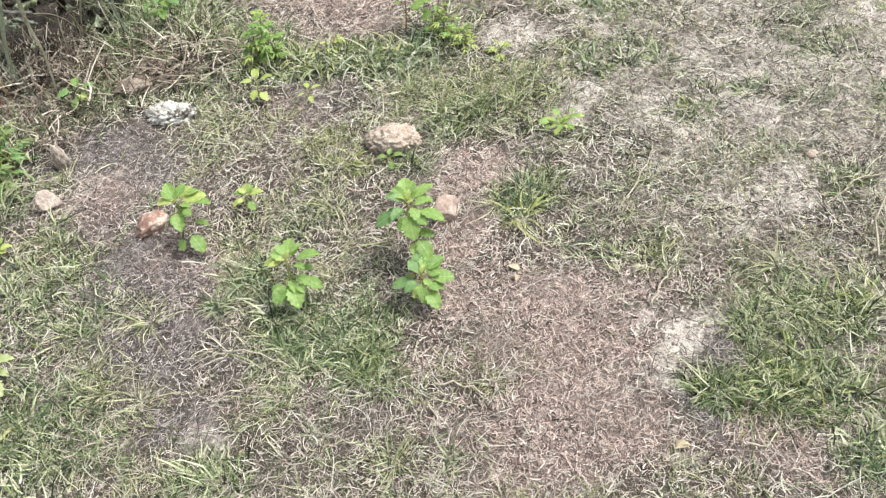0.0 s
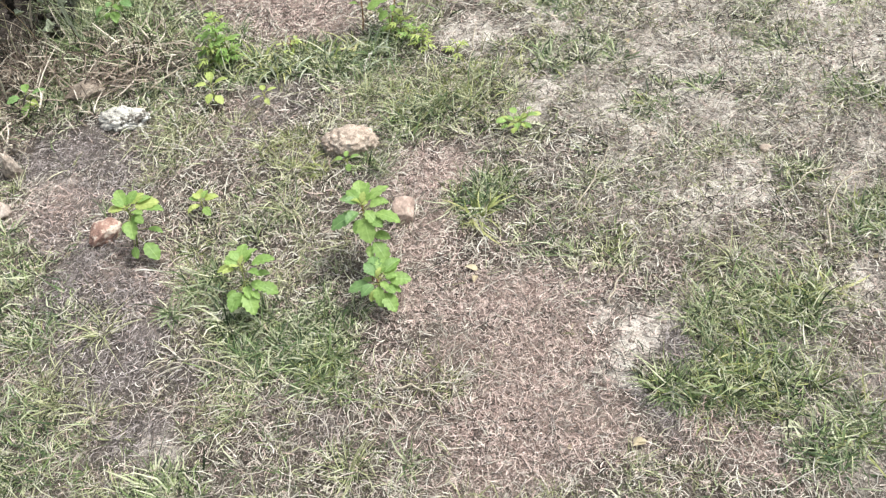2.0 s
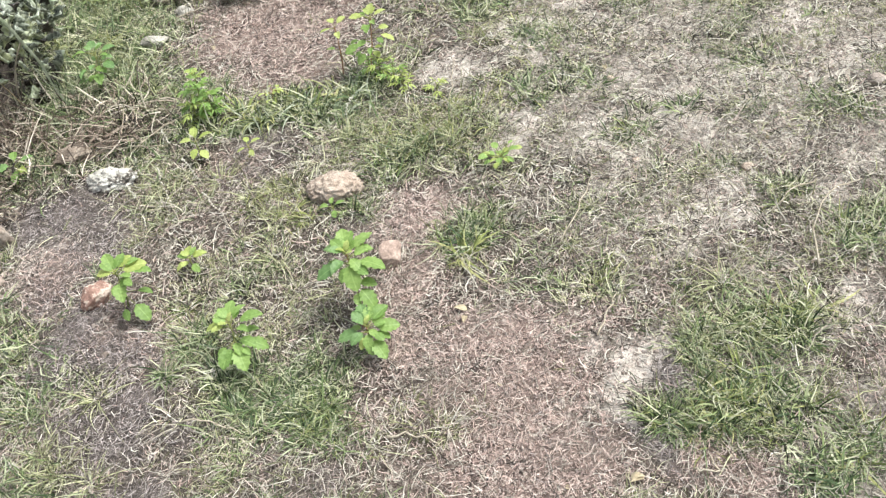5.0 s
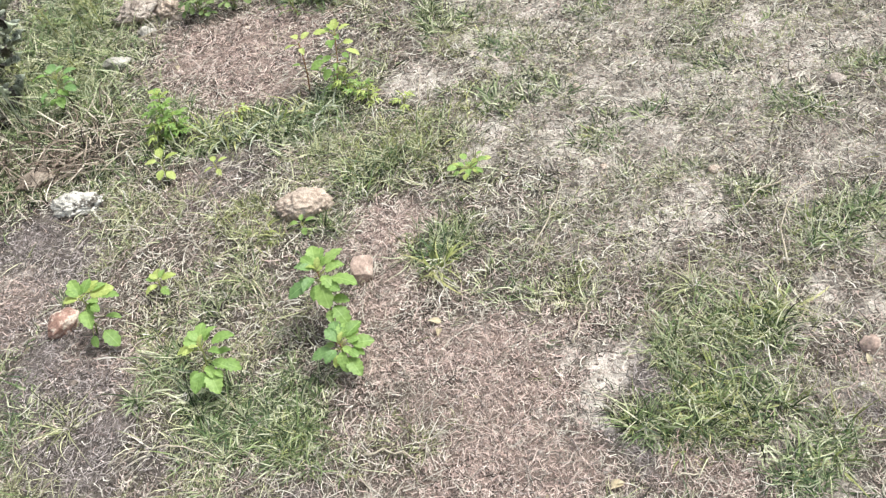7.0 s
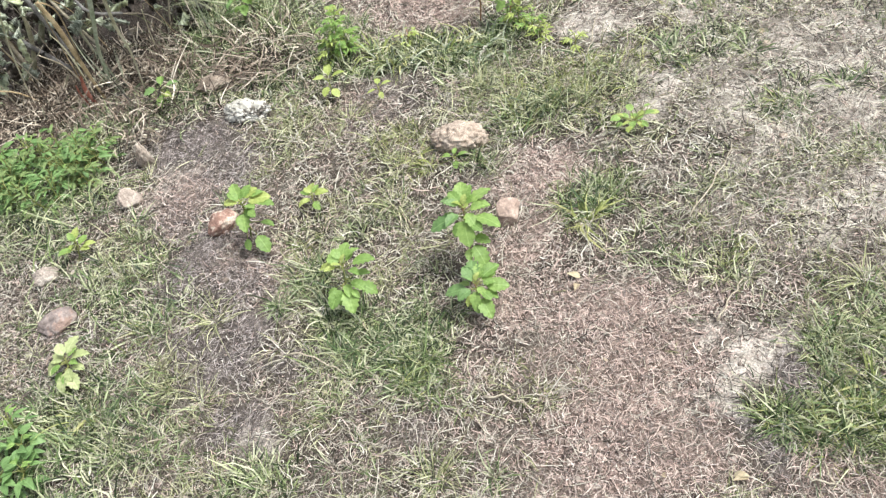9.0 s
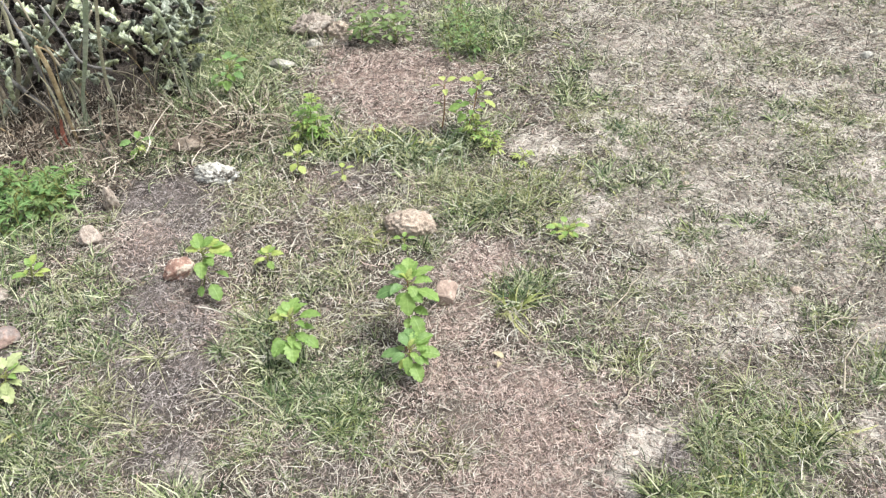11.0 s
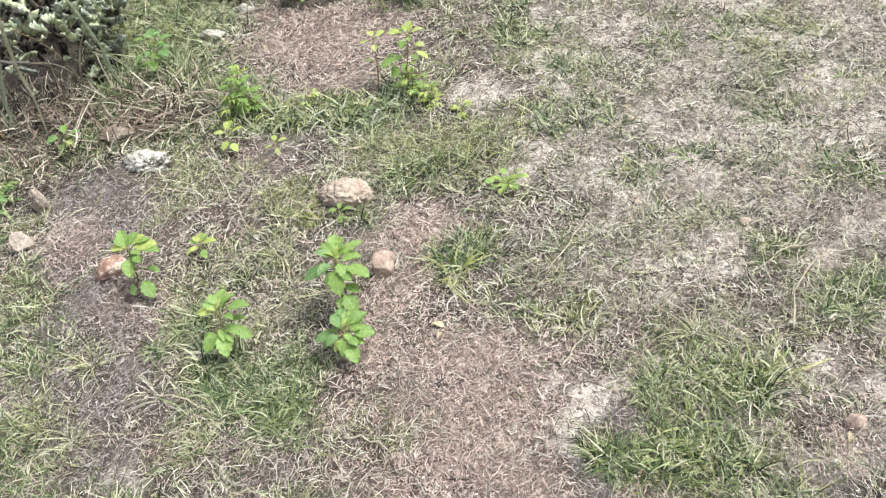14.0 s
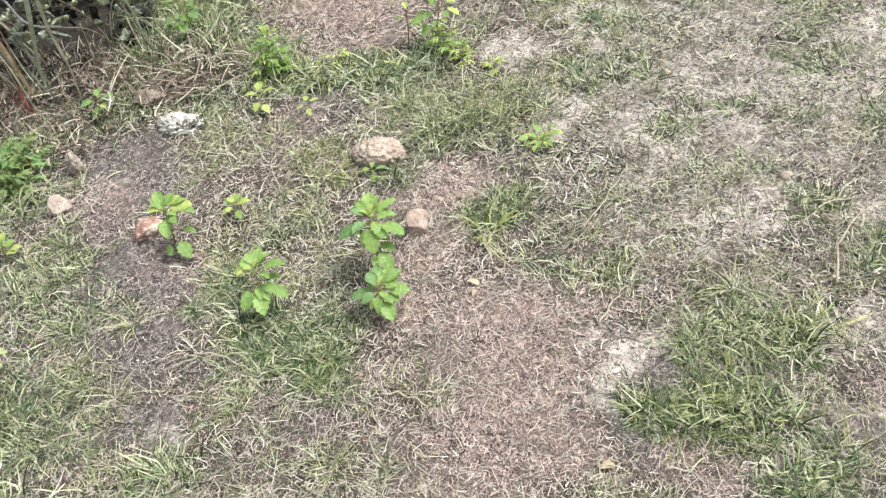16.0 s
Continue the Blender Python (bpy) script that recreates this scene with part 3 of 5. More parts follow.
def left_verge(x, y):
    """The greyer, drier grass beside the worn path."""
    return np.clip((-0.85 - x) * 6, 0, 1) * np.clip((1.75 - y) * 5, 0, 1)


def lush_at(x, y):
    return patches(x, y, LUSH) * (1 - 0.4 * left_verge(x, y))


def olive_at(x, y):
    return patches(x, y, OLIVE) * (1 - 0.35 * left_verge(x, y))


def bare_at(x, y):
    return patches(x, y, BARE)


def grey_and_shade_at(x, y):
    return patches(x, y, GREY_AND_SHADE)


def pale_at(x, y):
    crisp = (1.1 - 0.5 * open_field(x, y)) * patches(x, y, [(px, py, rx * 1.12, ry * 1.12, k) for px, py, rx, ry, k in PALE], 1.0) * np.clip(0.62 + 0.7 * value_noise(x, y, 0.035, 21) + 0.6 * (value_noise(x, y, 0.014, 27) - 0.45), 0, 1.3)
    strewn = 0.8 * patches(x, y, DUSTY, 0.9) * np.clip((value_noise(x, y, 0.085, 22) + 0.5 * value_noise(x, y, 0.03, 23) - 0.55) * 2.2, 0, 1)
    field = np.clip((x - 0.05) * 4, 0, 1) * np.clip((y - 1.75) * 3, 0, 1) * (y < 4.5)
    field = field * np.clip((2.0 - x + 0.9 * (value_noise(x, y, 0.3, 26) - 0.5)) * 2, 0, 1)
    strewn = np.maximum(strewn, 0.9 * field * np.clip((0.65 * value_noise(x, y, 0.12, 24) + 0.75 * value_noise(x, y, 0.03, 25) - 0.66) * 4, 0, 1))
    return np.clip(np.maximum(crisp, strewn), 0, 1)


def hedge_front(x):
    return np.where(x > -1.8, 2.68 + 0.35 * (x + 1.55), 2.5925 + 0.75 * (x + 1.8))


def hedge_depth(x, y):
    """How far a place lies inside the hedge."""
    return np.minimum(y - hedge_front(x), (-1.255 - 0.40 * (y - 2.7) - x) * 0.9)


def grid_line(near_a, near_b, step, far):
    near = np.arange(near_a, near_b, step)
    out, s = [], step
    a, b = near[0], near[-1]
    low, high = [], []
    while a > -far:
        s *= 1.35
        a -= s
        b += s
        low.append(a)
        high.append(b)
    return np.concatenate([low[::-1], near, high])


def build_ground():
    gx, gy = grid_line(-2.95, 1.85, 0.0185, 600.0), grid_line(0.4, 4.5, 0.0185, 600.0)
    x, y = np.meshgrid(gx, gy)
    z = ground_height(x, y)
    n, m = x.shape
    i = (np.arange(n - 1)[:, None] * m + np.arange(m - 1)[None]).ravel()
    me = quads_mesh("ground", np.stack([x, y, z], -1), np.stack([i, i + 1, i + m + 1, i + m], 1))
    edge = np.maximum.reduce([-2.9 - x, x - 1.9, 0.3 - y, y - 4.6])
    edge = np.clip(edge * 1.1 + 0.45 + 1.2 * (value_noise(x, y, 0.35, 71) - 0.5), 0, 1)
    me.attributes.new("turf", "FLOAT", "POINT").data.foreach_set("value", edge.ravel().astype(np.float32))
    pale = (1 - edge) * np.clip(pale_at(x, y) + 0.6 * np.clip((value_noise(x, y, 0.09, 31) - 0.5) * 3, 0, 1)
                   * np.clip((x + 0.1) * 1.2, 0.12, 1) + 0.3 * open_field(x, y), 0, 1)
    me.attributes.new("grey_and_shade", "FLOAT", "POINT").data.foreach_set("value", np.clip(0.75 * grey_and_shade_at(x, y), 0, 1).ravel().astype(np.float32))
    # Painted shade, from inside the hedge to about 0.3 m before it.
    hedge_shade = np.clip((hedge_depth(x, y) + 0.33 + 0.3 * (value_noise(x, y, 0.1, 33) - 0.5)) * 6, 0, 0.95)
    pale = pale * (1 - hedge_shade)
    me.attributes.new("hedge_shade", "FLOAT", "POINT").data.foreach_set("value", hedge_shade.ravel().astype(np.float32))
    me.attributes.new("bare", "FLOAT", "POINT").data.foreach_set("value", np.clip(bare_at(x, y), 0, 1).ravel().astype(np.float32))
    me.attributes.new("pale", "FLOAT", "POINT").data.foreach_set("value", pale.ravel().astype(np.float32))
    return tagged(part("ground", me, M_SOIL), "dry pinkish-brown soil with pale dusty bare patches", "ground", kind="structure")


build_ground()


# ---- grass and straw ----
def in_view(x, y, margin=0.15):
    left = -1.15 - 0.62 * (y - 0.8) - margin
    right = np.minimum(0.76 + 0.58 * (y - 0.75), 1.66) + margin
    x = x + 0.35 * value_noise(x, y, 0.3, 91) * np.where(x < 0, 1, -1)
    return (x > left) & (x < right) & (y > 0.55 - margin * 0.5) & (y < 4.4)


def scatter(rng, n, density, near=True, box=(-3.1, 2.0, 0.45, 4.4)):
    """About n tries spread over the ground, kept with the chance that density gives at their place."""
    if near:
        x, y = rng.uniform(box[0], box[1], n), rng.uniform(box[2], box[3], n)
        keep = in_view(x, y)
    else:
        x, y = rng.uniform(-4.6, 3.6, n), rng.uniform(-1.6, 6.4, n)
        keep = ~in_view(x, y)
    x, y = x[keep], y[keep]
    k = rng.uniform(0, 1, len(x)) < density(x, y) * (1 - 0.9 * np.clip((hedge_depth(x, y) - 0.12) * 10, 0, 1))
    return x[k], y[k]


def stuff(name, mat, label, category, pieces):
    verts, faces, at = [], [], 0
    for v, q in pieces:
        verts.append(v)
        faces.append(q + at)
        at += len(v)
    me = quads_mesh(name, np.concatenate(verts), np.concatenate(faces))
    return tagged(part(name, me, mat), label, category, kind="stuff")


def coarse(y):
    """Ground cover grows a little coarser and sparser away from the trodden clearing."""
    return np.clip((np.hypot(y, 1.35) / 1.75) ** 0.8, 0.9, 1.9)


def litter(rng, n, density, near=True, size=1.0, box=(-3.1, 2.0, 0.45, 4.4), segs=3):
    """Loose straws, lying flat or caught on one another."""
    x, y = scatter(rng, n, (lambda x, y: density(x, y) / coarse(y) ** 1.3) if near else density, near, box)
    k = len(x)
    grow = coarse(y) if near else 1.0
    lift = rng.uniform(0.0005, 0.017, k) * rng.uniform(0.2, 1, k) * (1 - 0.6 * bare_at(x, y))
    return strands(rng, x, y, ground_height(x, y) + lift, rng.gamma(3.0, 0.0088, k) * size * grow ** 0.4, rng.uniform(0.0008, 0.0024, k) * size * grow,
                   rng.normal(0.10, 0.28, k), rng.normal(0.2, 0.4, k), rng.uniform(0, 6.283, k), rng.normal(0, 1.5, k), segs, 0.5)


def chaff(rng, n, density, size=1.0):
    """Crumbled bits of straw, a centimetre or two long."""
    x, y = scatter(rng, n, lambda x, y: density(x, y) / coarse(y) ** 1.8)
    k = len(x)
    grow = coarse(y) * size
    return strands(rng, x, y, ground_height(x, y) + rng.uniform(0.0005, 0.009, k), rng.gamma(3.2, 0.0046, k) * grow ** 0.6, rng.uniform(0.0008, 0.0021, k) * grow,
                   rng.normal(0.08, 0.4, k), rng.normal(0.2, 0.4, k), rng.uniform(0, 6.283, k), rng.normal(0, 1.0, k), 2, 0.4)


def blades(rng, n, density, tall, wide, near=True, lean=0.9, box=(-3.1, 2.0, 0.45, 4.4), segs=3):
    """Blades in small clumps that arch outwards."""
    x, y = scatter(rng, n, density, near, box)
    k = len(x)
    cx, cy = np.round(x / 0.055) * 0.055, np.round(y / 0.055) * 0.055
    cx += (value_noise(cx, cy, 0.031, 41) - 0.5) * 0.07
    cy += (value_noise(cx, cy, 0.033, 42) - 0.5) * 0.07
    out = np.arctan2(y - cy, x - cx) + rng.normal(0, 0.7, k)
    pull = rng.uniform(0.0, 0.75, k)
    x, y = x + (cx - x) * pull, y + (cy - y) * pull
    return strands(rng, x, y, ground_height(x, y) - 0.002, rng.gamma(5.0, tall / 5.0, k), rng.uniform(0.6, 1.3, k) * wide,
                   rng.normal(0.72, 0.3, k), rng.normal(lean, 0.4, k), out, rng.normal(0, 1.7, k), segs, 0.85)


def clumps(rng, n, density, count, tall, wide, rise=0.6, bend=0.75, spread=0.010, curl=0.7, segs=3):
    """Grass plants: blades that radiate from one root, each plant with a size and a lean of its own."""
    cx, cy = scatter(rng, n, lambda x, y: density(x, y) / coarse(y) ** 1.5)
    m = len(cx)
    each = rng.poisson(count, m) + 2
    own, lean_to, lean = rng.uniform(0.6, 1.3, m) * (1 - 0.35 * open_field(cx, cy)), rng.uniform(0, 6.283, m), rng.uniform(0, 0.9, m)
    own, lean_to, lean, cx, cy = (np.repeat(v, each) for v in (own, lean_to, lean, cx, cy))
    k = len(cx)
    grow = coarse(cy)
    a = rng.uniform(0, 6.283, k)
    a = a - lean * np.sin(a - lean_to)
    d = np.abs(rng.normal(0, spread, k)) * grow
    x, y = cx + d * np.cos(a), cy + d * np.sin(a)
    return strands(rng, x, y, ground_height(x, y) - 0.002, rng.gamma(6.0, tall / 6.0, k) * own * grow ** 0.5, rng.uniform(0.55, 1.3, k) * wide * grow,
                   rng.normal(rise, 0.32, k), rng.normal(bend, 0.4, k), a + rng.normal(0, 0.25, k), rng.normal(0, curl, k), segs, 0.85)


def crumbs(rng, n, density):
    """Lumps of dry soil, a few millimetres across."""
    x, y = scatter(rng, n, density)
    k = len(x)
    cube = np.array([[-1, -1, -1], [1, -1, -1], [1, 1, -1], [-1, 1, -1], [-1, -1, 1], [1, -1, 1], [1, 1, 1], [-1, 1, 1]], float)
    size = rng.gamma(3.0, 0.0008, k)[:, None, None] + 0.0008
    v = (cube[None] + rng.uniform(-0.45, 0.45, (k, 8, 3))) * size * np.array([1, 1, 0.7])
    v *= np.where(cube[None, :, 2:] > 0, 0.7, 1.0)
    a = rng.uniform(0, 6.283, k)[:, None]
    px, py = v[:, :, 0] * np.cos(a) - v[:, :, 1] * np.sin(a), v[:, :, 0] * np.sin(a) + v[:, :, 1] * np.cos(a)
    v = np.stack([px + x[:, None], py + y[:, None], v[:, :, 2] + (ground_height(x, y) + 0.001)[:, None]], -1)
    sides = np.array([[0, 3, 2, 1], [4, 5, 6, 7], [0, 1, 5, 4], [1, 2, 6, 5], [2, 3, 7, 6], [3, 0, 4, 7]])
    return v.reshape(-1, 3), (np.arange(k)[:, None, None] * 8 + sides[None]).reshape(-1, 4)


rng = np.random.RandomState(7)
worn = lambda x, y: np.clip(1.0 * bare_at(x, y) + 0.8 * grey_and_shade_at(x, y) + (1.15 - 0.55 * open_field(x, y)) * pale_at(x, y), 0, 1.2)
litter_density = lambda x, y: np.clip(0.66 + 0.36 * open_field(x, y) - 0.12 * np.clip((-0.6 - x) * 2, 0, 1) - 0.40 * pale_at(x, y) - 0.54 * lush_at(x, y) - 0.25 * olive_at(x, y)
                                      - 0.45 * bare_at(x, y) - 0.64 * grey_and_shade_at(x, y), 0.02, 1)
stuff("straw_litter", M_STRAW, "tangled dry beige straw lying on the soil", "straw", [
    litter(rng, 190000, litter_density, True, 1.0, (-3.1, 2.0, 0.45, 1.9)),
    litter(rng, 370000, litter_density, True, 1.0, (-3.1, 2.0, 1.9, 4.4), 2),
    litter(rng, 14000, lambda x, y: 0.6 + 0 * x, False, 2.0)])
stuff("grey_straw", M_GREY, "thin grey-brown rotting straw on grey soil", "straw", [
    litter(rng, 170000, lambda x, y: np.clip(0.8 * grey_and_shade_at(x, y) + 0.08 + 0.40 * left_verge(x, y) - 0.3 * pale_at(x, y), 0.02, 1), True, 0.62),
    chaff(rng, 1100000, lambda x, y: np.clip(0.95 * grey_and_shade_at(x, y) * (y < 2.2) + 0.03 + 0.1 * left_verge(x, y) - 0.3 * pale_at(x, y), 0.01, 1), 0.9)])
stuff("straw_chaff", M_CHAFF_STRAW, "crumbled bits of dry straw covering the soil", "straw", [
    chaff(rng, 1450000, lambda x, y: np.clip(0.18 + 0.85 * bare_at(x, y) - 0.2 * lush_at(x, y) - 0.12 * pale_at(x, y) - 0.3 * grey_and_shade_at(x, y), 0.03, 1))])

dry_density = lambda x, y: np.clip(0.20 - 0.22 * left_verge(x, y) + 0.12 * open_field(x, y) + 0.75 * olive_at(x, y) + 0.5 * lush_at(x, y) + 0.8 * (value_noise(x, y, 0.17, 51) - 0.5)
                                   - 1.0 * worn(x, y), 0.01, 1)
stuff("dry_grass", M_DRY, "short olive and straw-coloured half-dry grass", "grass", [
    clumps(rng, 34000, dry_density, 12, 0.037, 0.0021, 0.5, 0.7, 0.012, 1.0),
    blades(rng, 35000, lambda x, y: 0.45 + 0.5 * (value_noise(x, y, 0.4, 63) - 0.5), 0.075, 0.008, False, segs=2)])

green_density = lambda x, y: np.clip(1.0 * lush_at(x, y) + 0.42 * olive_at(x, y) + 0.04 + 0.8 * (value_noise(x, y, 0.16, 61) - 0.5)
                                     + open_field(x, y) * (1.2 * (value_noise(x, y, 0.15, 65) - 0.5) + 0.06) - 1.1 * worn(x, y), 0.006, 1)
stuff("green_grass", M_GREEN, "short dull green grass growing in patches", "grass", [
    clumps(rng, 32000, green_density, 12, 0.038, 0.0025, 0.6, 0.75, 0.012, 0.9),
    clumps(rng, 50000, lambda x, y: np.clip(1.2 * lush_at(x, y) - 0.28 + 1.3 * (value_noise(x, y, 0.06, 66) - 0.5) - worn(x, y), 0, 1), 13, 0.038, 0.0040, 0.65, 0.85, 0.012, 0.9),
    blades(rng, 45000, lambda x, y: np.clip(0.4 + 1.6 * (value_noise(x, y, 0.45, 62) - 0.5), 0, 1), 0.075, 0.008, False, segs=2)])

sunny_density = lambda x, y: np.clip(0.9 * patches(x, y, SUNNY) + 0.5 * patches(x, y, LUSH_FIELD) + 0.15 * (value_noise(x, y, 0.12, 64) - 0.75) - worn(x, y), 0, 1)
stuff("fresh_grass", M_FRESH, "short yellow-green grass growing in patches", "grass", [clumps(rng, 42000, sunny_density, 9, 0.036, 0.0026, 0.6, 0.8, 0.012, 0.9)])

stuff("soil_crumbs", M_CRUMB, "small crumbs of pale dry soil", "soil", [
    crumbs(rng, 52000, lambda x, y: np.clip(0.10 + 0.9 * pale_at(x, y) + 0.35 * bare_at(x, y), 0, 1))])


# ---- stones ----
def stone(name, x, y, size, mat, label, seed, turn=0.0, rough=0.18, flat=0.0, sunk=0.25, category="stone", group=""):
    """A worn stone of that width, depth and height; rough: how lumpy it is, flat: how strongly its sides are facets."""
    bm = bmesh.new()
    bmesh.ops.create_icosphere(bm, subdivisions=5 if max(size) > 0.12 else 4 if max(size) > 0.06 else 3, radius=0.5)
    r = random.Random(seed)
    off = Vector((r.uniform(-50, 50), r.uniform(-50, 50), r.uniform(-50, 50)))
    planes = []
    for _ in range(9):
        d = Vector((r.uniform(-1, 1), r.uniform(-1, 1), r.uniform(-0.7, 1))).normalized()
        planes.append((d, r.uniform(0.30, 0.43)))
    for v in bm.verts:
        p = v.co.copy()
        if flat:
            for d, at in planes:
                over = p.dot(d) - at
                if over > 0:
                    p -= d * over * flat
        n = p.normalized()
        crack = max(0.0, 0.16 - abs(noise.noise(p * 4.2 + off * 2)))
        p += n * rough * (0.45 * noise.noise(p * 2.6 + off) + 0.36 * noise.noise(p * 6.5 + off) + 0.32 * noise.noise(p * 14 + off)
                          + 0.26 * noise.noise(p * 29 + off) - 0.4 * crack)
        v.co = p
    for f in bm.faces:
        f.smooth = True
    bmesh.ops.scale(bm, vec=size, verts=bm.verts)
    ob = part(name, bm, mat)
    ob.matrix_world = pose(x, y, height_at(x, y) + size[2] * (0.5 - sunk), 0, 0, turn)
    return tagged(ob, label, category, group)


stone("stone", -0.315, 1.885, (0.165, 0.105, 0.096), M_STONE_BEIGE, "rough pitted beige stone lying in dry grass", 3, -6, 0.20, 0.75)
stone("stone", -0.176, 1.566, (0.072, 0.062, 0.088), M_STONE_TAN, "smooth tan stone beside a leafy seedling", 8, 25, 0.09, 0.95, 0.18)
stone("stone", -0.972, 1.668, (0.096, 0.074, 0.070), M_STONE_RED, "rounded red-brown stone with a pale top", 14, 22, 0.15, 0.75)
stone("stone", -1.308, 1.822, (0.066, 0.055, 0.080), M_STONE_PINK, "small angular pinkish stone on bare soil", 21, 35, 0.10, 0.95)
stone("stone", -1.020, 2.180, (0.170, 0.095, 0.070), M_STONE_WHITE, "chalky white stone mottled with black lichen", 27, -10, 0.17, 0.6)
stone("stone", -1.195, 2.365, (0.15, 0.10, 0.080), M_STONE_GREY, "flat-topped grey-brown stone half hidden in straw", 33, 5, 0.10, 0.95)
stone("stone", -1.372, 1.385, (0.105, 0.080, 0.070), M_STONE_MAUVE, "grey-brown stone with a reddish end", 39, 20, 0.14, 0.6)
stone("stone", -1.492, 1.560, (0.085, 0.070, 0.055), M_STONE_PURPLE, "weathered mauve-brown stone among grass", 45, 0, 0.22, 0.5)
stone("stone", -0.975, 3.44, (0.19, 0.12, 0.14), M_STONE_PURPLE, "rough mauve-brown stone at the edge of the weeds", 51, 10, 0.34, 0.95)
stone("stone", -0.825, 3.39, (0.15, 0.10, 0.10), M_STONE_BEIGE, "rough beige stone next to a darker one", 57, -20, 0.32, 0.95)
stone("stone", -0.925, 3.275, (0.075, 0.05, 0.050), M_STONE_PALE, "small pale stone in front of larger ones", 63, 0, 0.15, 0.7)
stone("stone", -1.010, 3.030, (0.12, 0.080, 0.065), M_STONE_PALE, "flat pale angular stone on bare soil", 69, 15, 0.08, 0.95, 0.2)
stone("stone", 0.735, 1.602, (0.030, 0.026, 0.024), M_STONE_BEIGE, "small pale pebble on dusty soil", 75, 0, 0.12, 0.5)
stone("stone", 0.532, 2.113, (0.025, 0.022, 0.020), M_STONE_BEIGE, "tiny whitish pebble on dusty soil", 76, 0, 0.12, 0.5)
stone("stone", 1.170, 1.815, (0.055, 0.045, 0.035), M_STONE_PURPLE, "small rough stone on dusty soil", 77, 0, 0.2, 0.6)
stone("stone", 0.786, 1.000, (0.046, 0.038, 0.040), M_STONE_TAN, "small brownish stone beside green grass", 78, 30, 0.34, 0.8, 0.25)
stone("stone", 0.724, 0.922, (0.018, 0.014, 0.012), M_STONE_WHITE, "tiny white pebble beside green grass", 79, 0, 0.12, 0.5)
stone("stone", 1.350, 2.990, (0.055, 0.045, 0.050), M_STONE_WHITE, "small white angular stone in grass", 80, 0, 0.1, 0.8)
stone("stone", 0.492, 1.730, (0.022, 0.018, 0.015), M_STONE_BEIGE, "tiny beige pebble on the soil", 81, 0, 0.12, 0.5)


def pebbles(rng, count):
    """Small bits of stone strewn over the soil."""
    mats = (M_STONE_GREY, M_STONE_TAN, M_STONE_PURPLE, M_STONE_GREY)
    models = []
    for k in range(8):
        bm = bmesh.new()
        bmesh.ops.create_icosphere(bm, subdivisions=2, radius=0.5)
        for v in bm.verts:
            v.co += v.co.normalized() * 0.22 * noise.noise(v.co * 2.2 + Vector((k * 7.0, 3.0, 1.0)))
            v.co.z *= 0.65
        me = bpy.data.meshes.new("pebble")
        bm.to_mesh(me)
        bm.free()
        me.materials.append(mats[k % 4])
        models.append(me)
    x, y = scatter(rng, 3000, lambda x, y: 0.02 + 0.6 * pale_at(x, y))
    for k in range(min(count, len(x))):
        ob = new("pebble", models[k % 8])
        s = float(rng.gamma(5, 0.0012)) + 0.003
        ob.matrix_world = pose(x[k], y[k], height_at(x[k], y[k]) + s * 0.15, 0, 0, rng.uniform(0, 360)) @ Matrix.Diagonal((s, s, s, 1))
        tagged(ob, "tiny pale pebble lying on dry soil", "pebble", "pebbles strewn over the soil")


# ---- seedlings and weeds ----
def leaflet_geometry(length, width, fold, droop, blunt, rows=8):
    """One leaf blade along +x, folded along its middle rib and bending down; blunt: broadest near the tip."""
    v, q = [], []
    for k in range(rows + 1):
        u = 1 - (1 - k / rows) ** 1.7
        if blunt:
            w = (u ** 0.8) * math.sqrt(max(0.0, 1 - u ** 6)) * 1.2
        else:
            w = math.sin(math.pi * min(1, u ** 0.75)) ** 0.85 if u < 1 else 0
        w = max(w, 0.03) * width * 0.5
        x, z = length * u * math.cos(droop * u * 0.5), -length * u * math.sin(droop * u * 0.6)
        lift = abs(w) * math.tan(fold)
        v += [(x, -w, z + lift), (x, 0, z), (x, w, z + lift)]
    for k in range(rows):
        a = 3 * k
        q += [(a, a + 1, a + 4, a + 3), (a + 1, a + 2, a + 5, a + 4)]
    return v, q


def toothed_geometry(width, teeth, depth, fold, droop):
    """A broad leaf blade of unit length along +x with coarse forward teeth, a folded middle rib and sunken side veins."""
    v, q, rows = [], [], teeth * 4
    for k in range(rows + 1):
        u = k / rows
        bite = (u * teeth) % 1.0
        w = math.sin(math.pi * min(1.0, 0.04 + 0.96 * u ** 0.85)) ** 0.75 * (1 + depth * (bite - 0.55) * (min(1.0, 6 * (1 - u))))
        w = max(w, 0.02) * width * 0.5
        x, z = u * math.cos(droop * u * 0.6), -u * math.sin(droop * u * 0.7)
        for f in (-1.0, -0.5, 0.0, 0.5, 1.0):
            ripple = 0.022 * math.cos(2 * math.pi * (u - 0.22 * abs(f)) * teeth) * (abs(f) > 0)
            v.append((x + 0.10 * abs(f) * width * min(1, 4 * (1 - u)), f * w, z + abs(f) * w * math.tan(fold) + ripple))
    for k in range(rows):
        for c in range(4):
            a = 5 * k + c
            q.append((a, a + 1, a + 6, a + 5))
    return v, q


LEAFLETS = {}


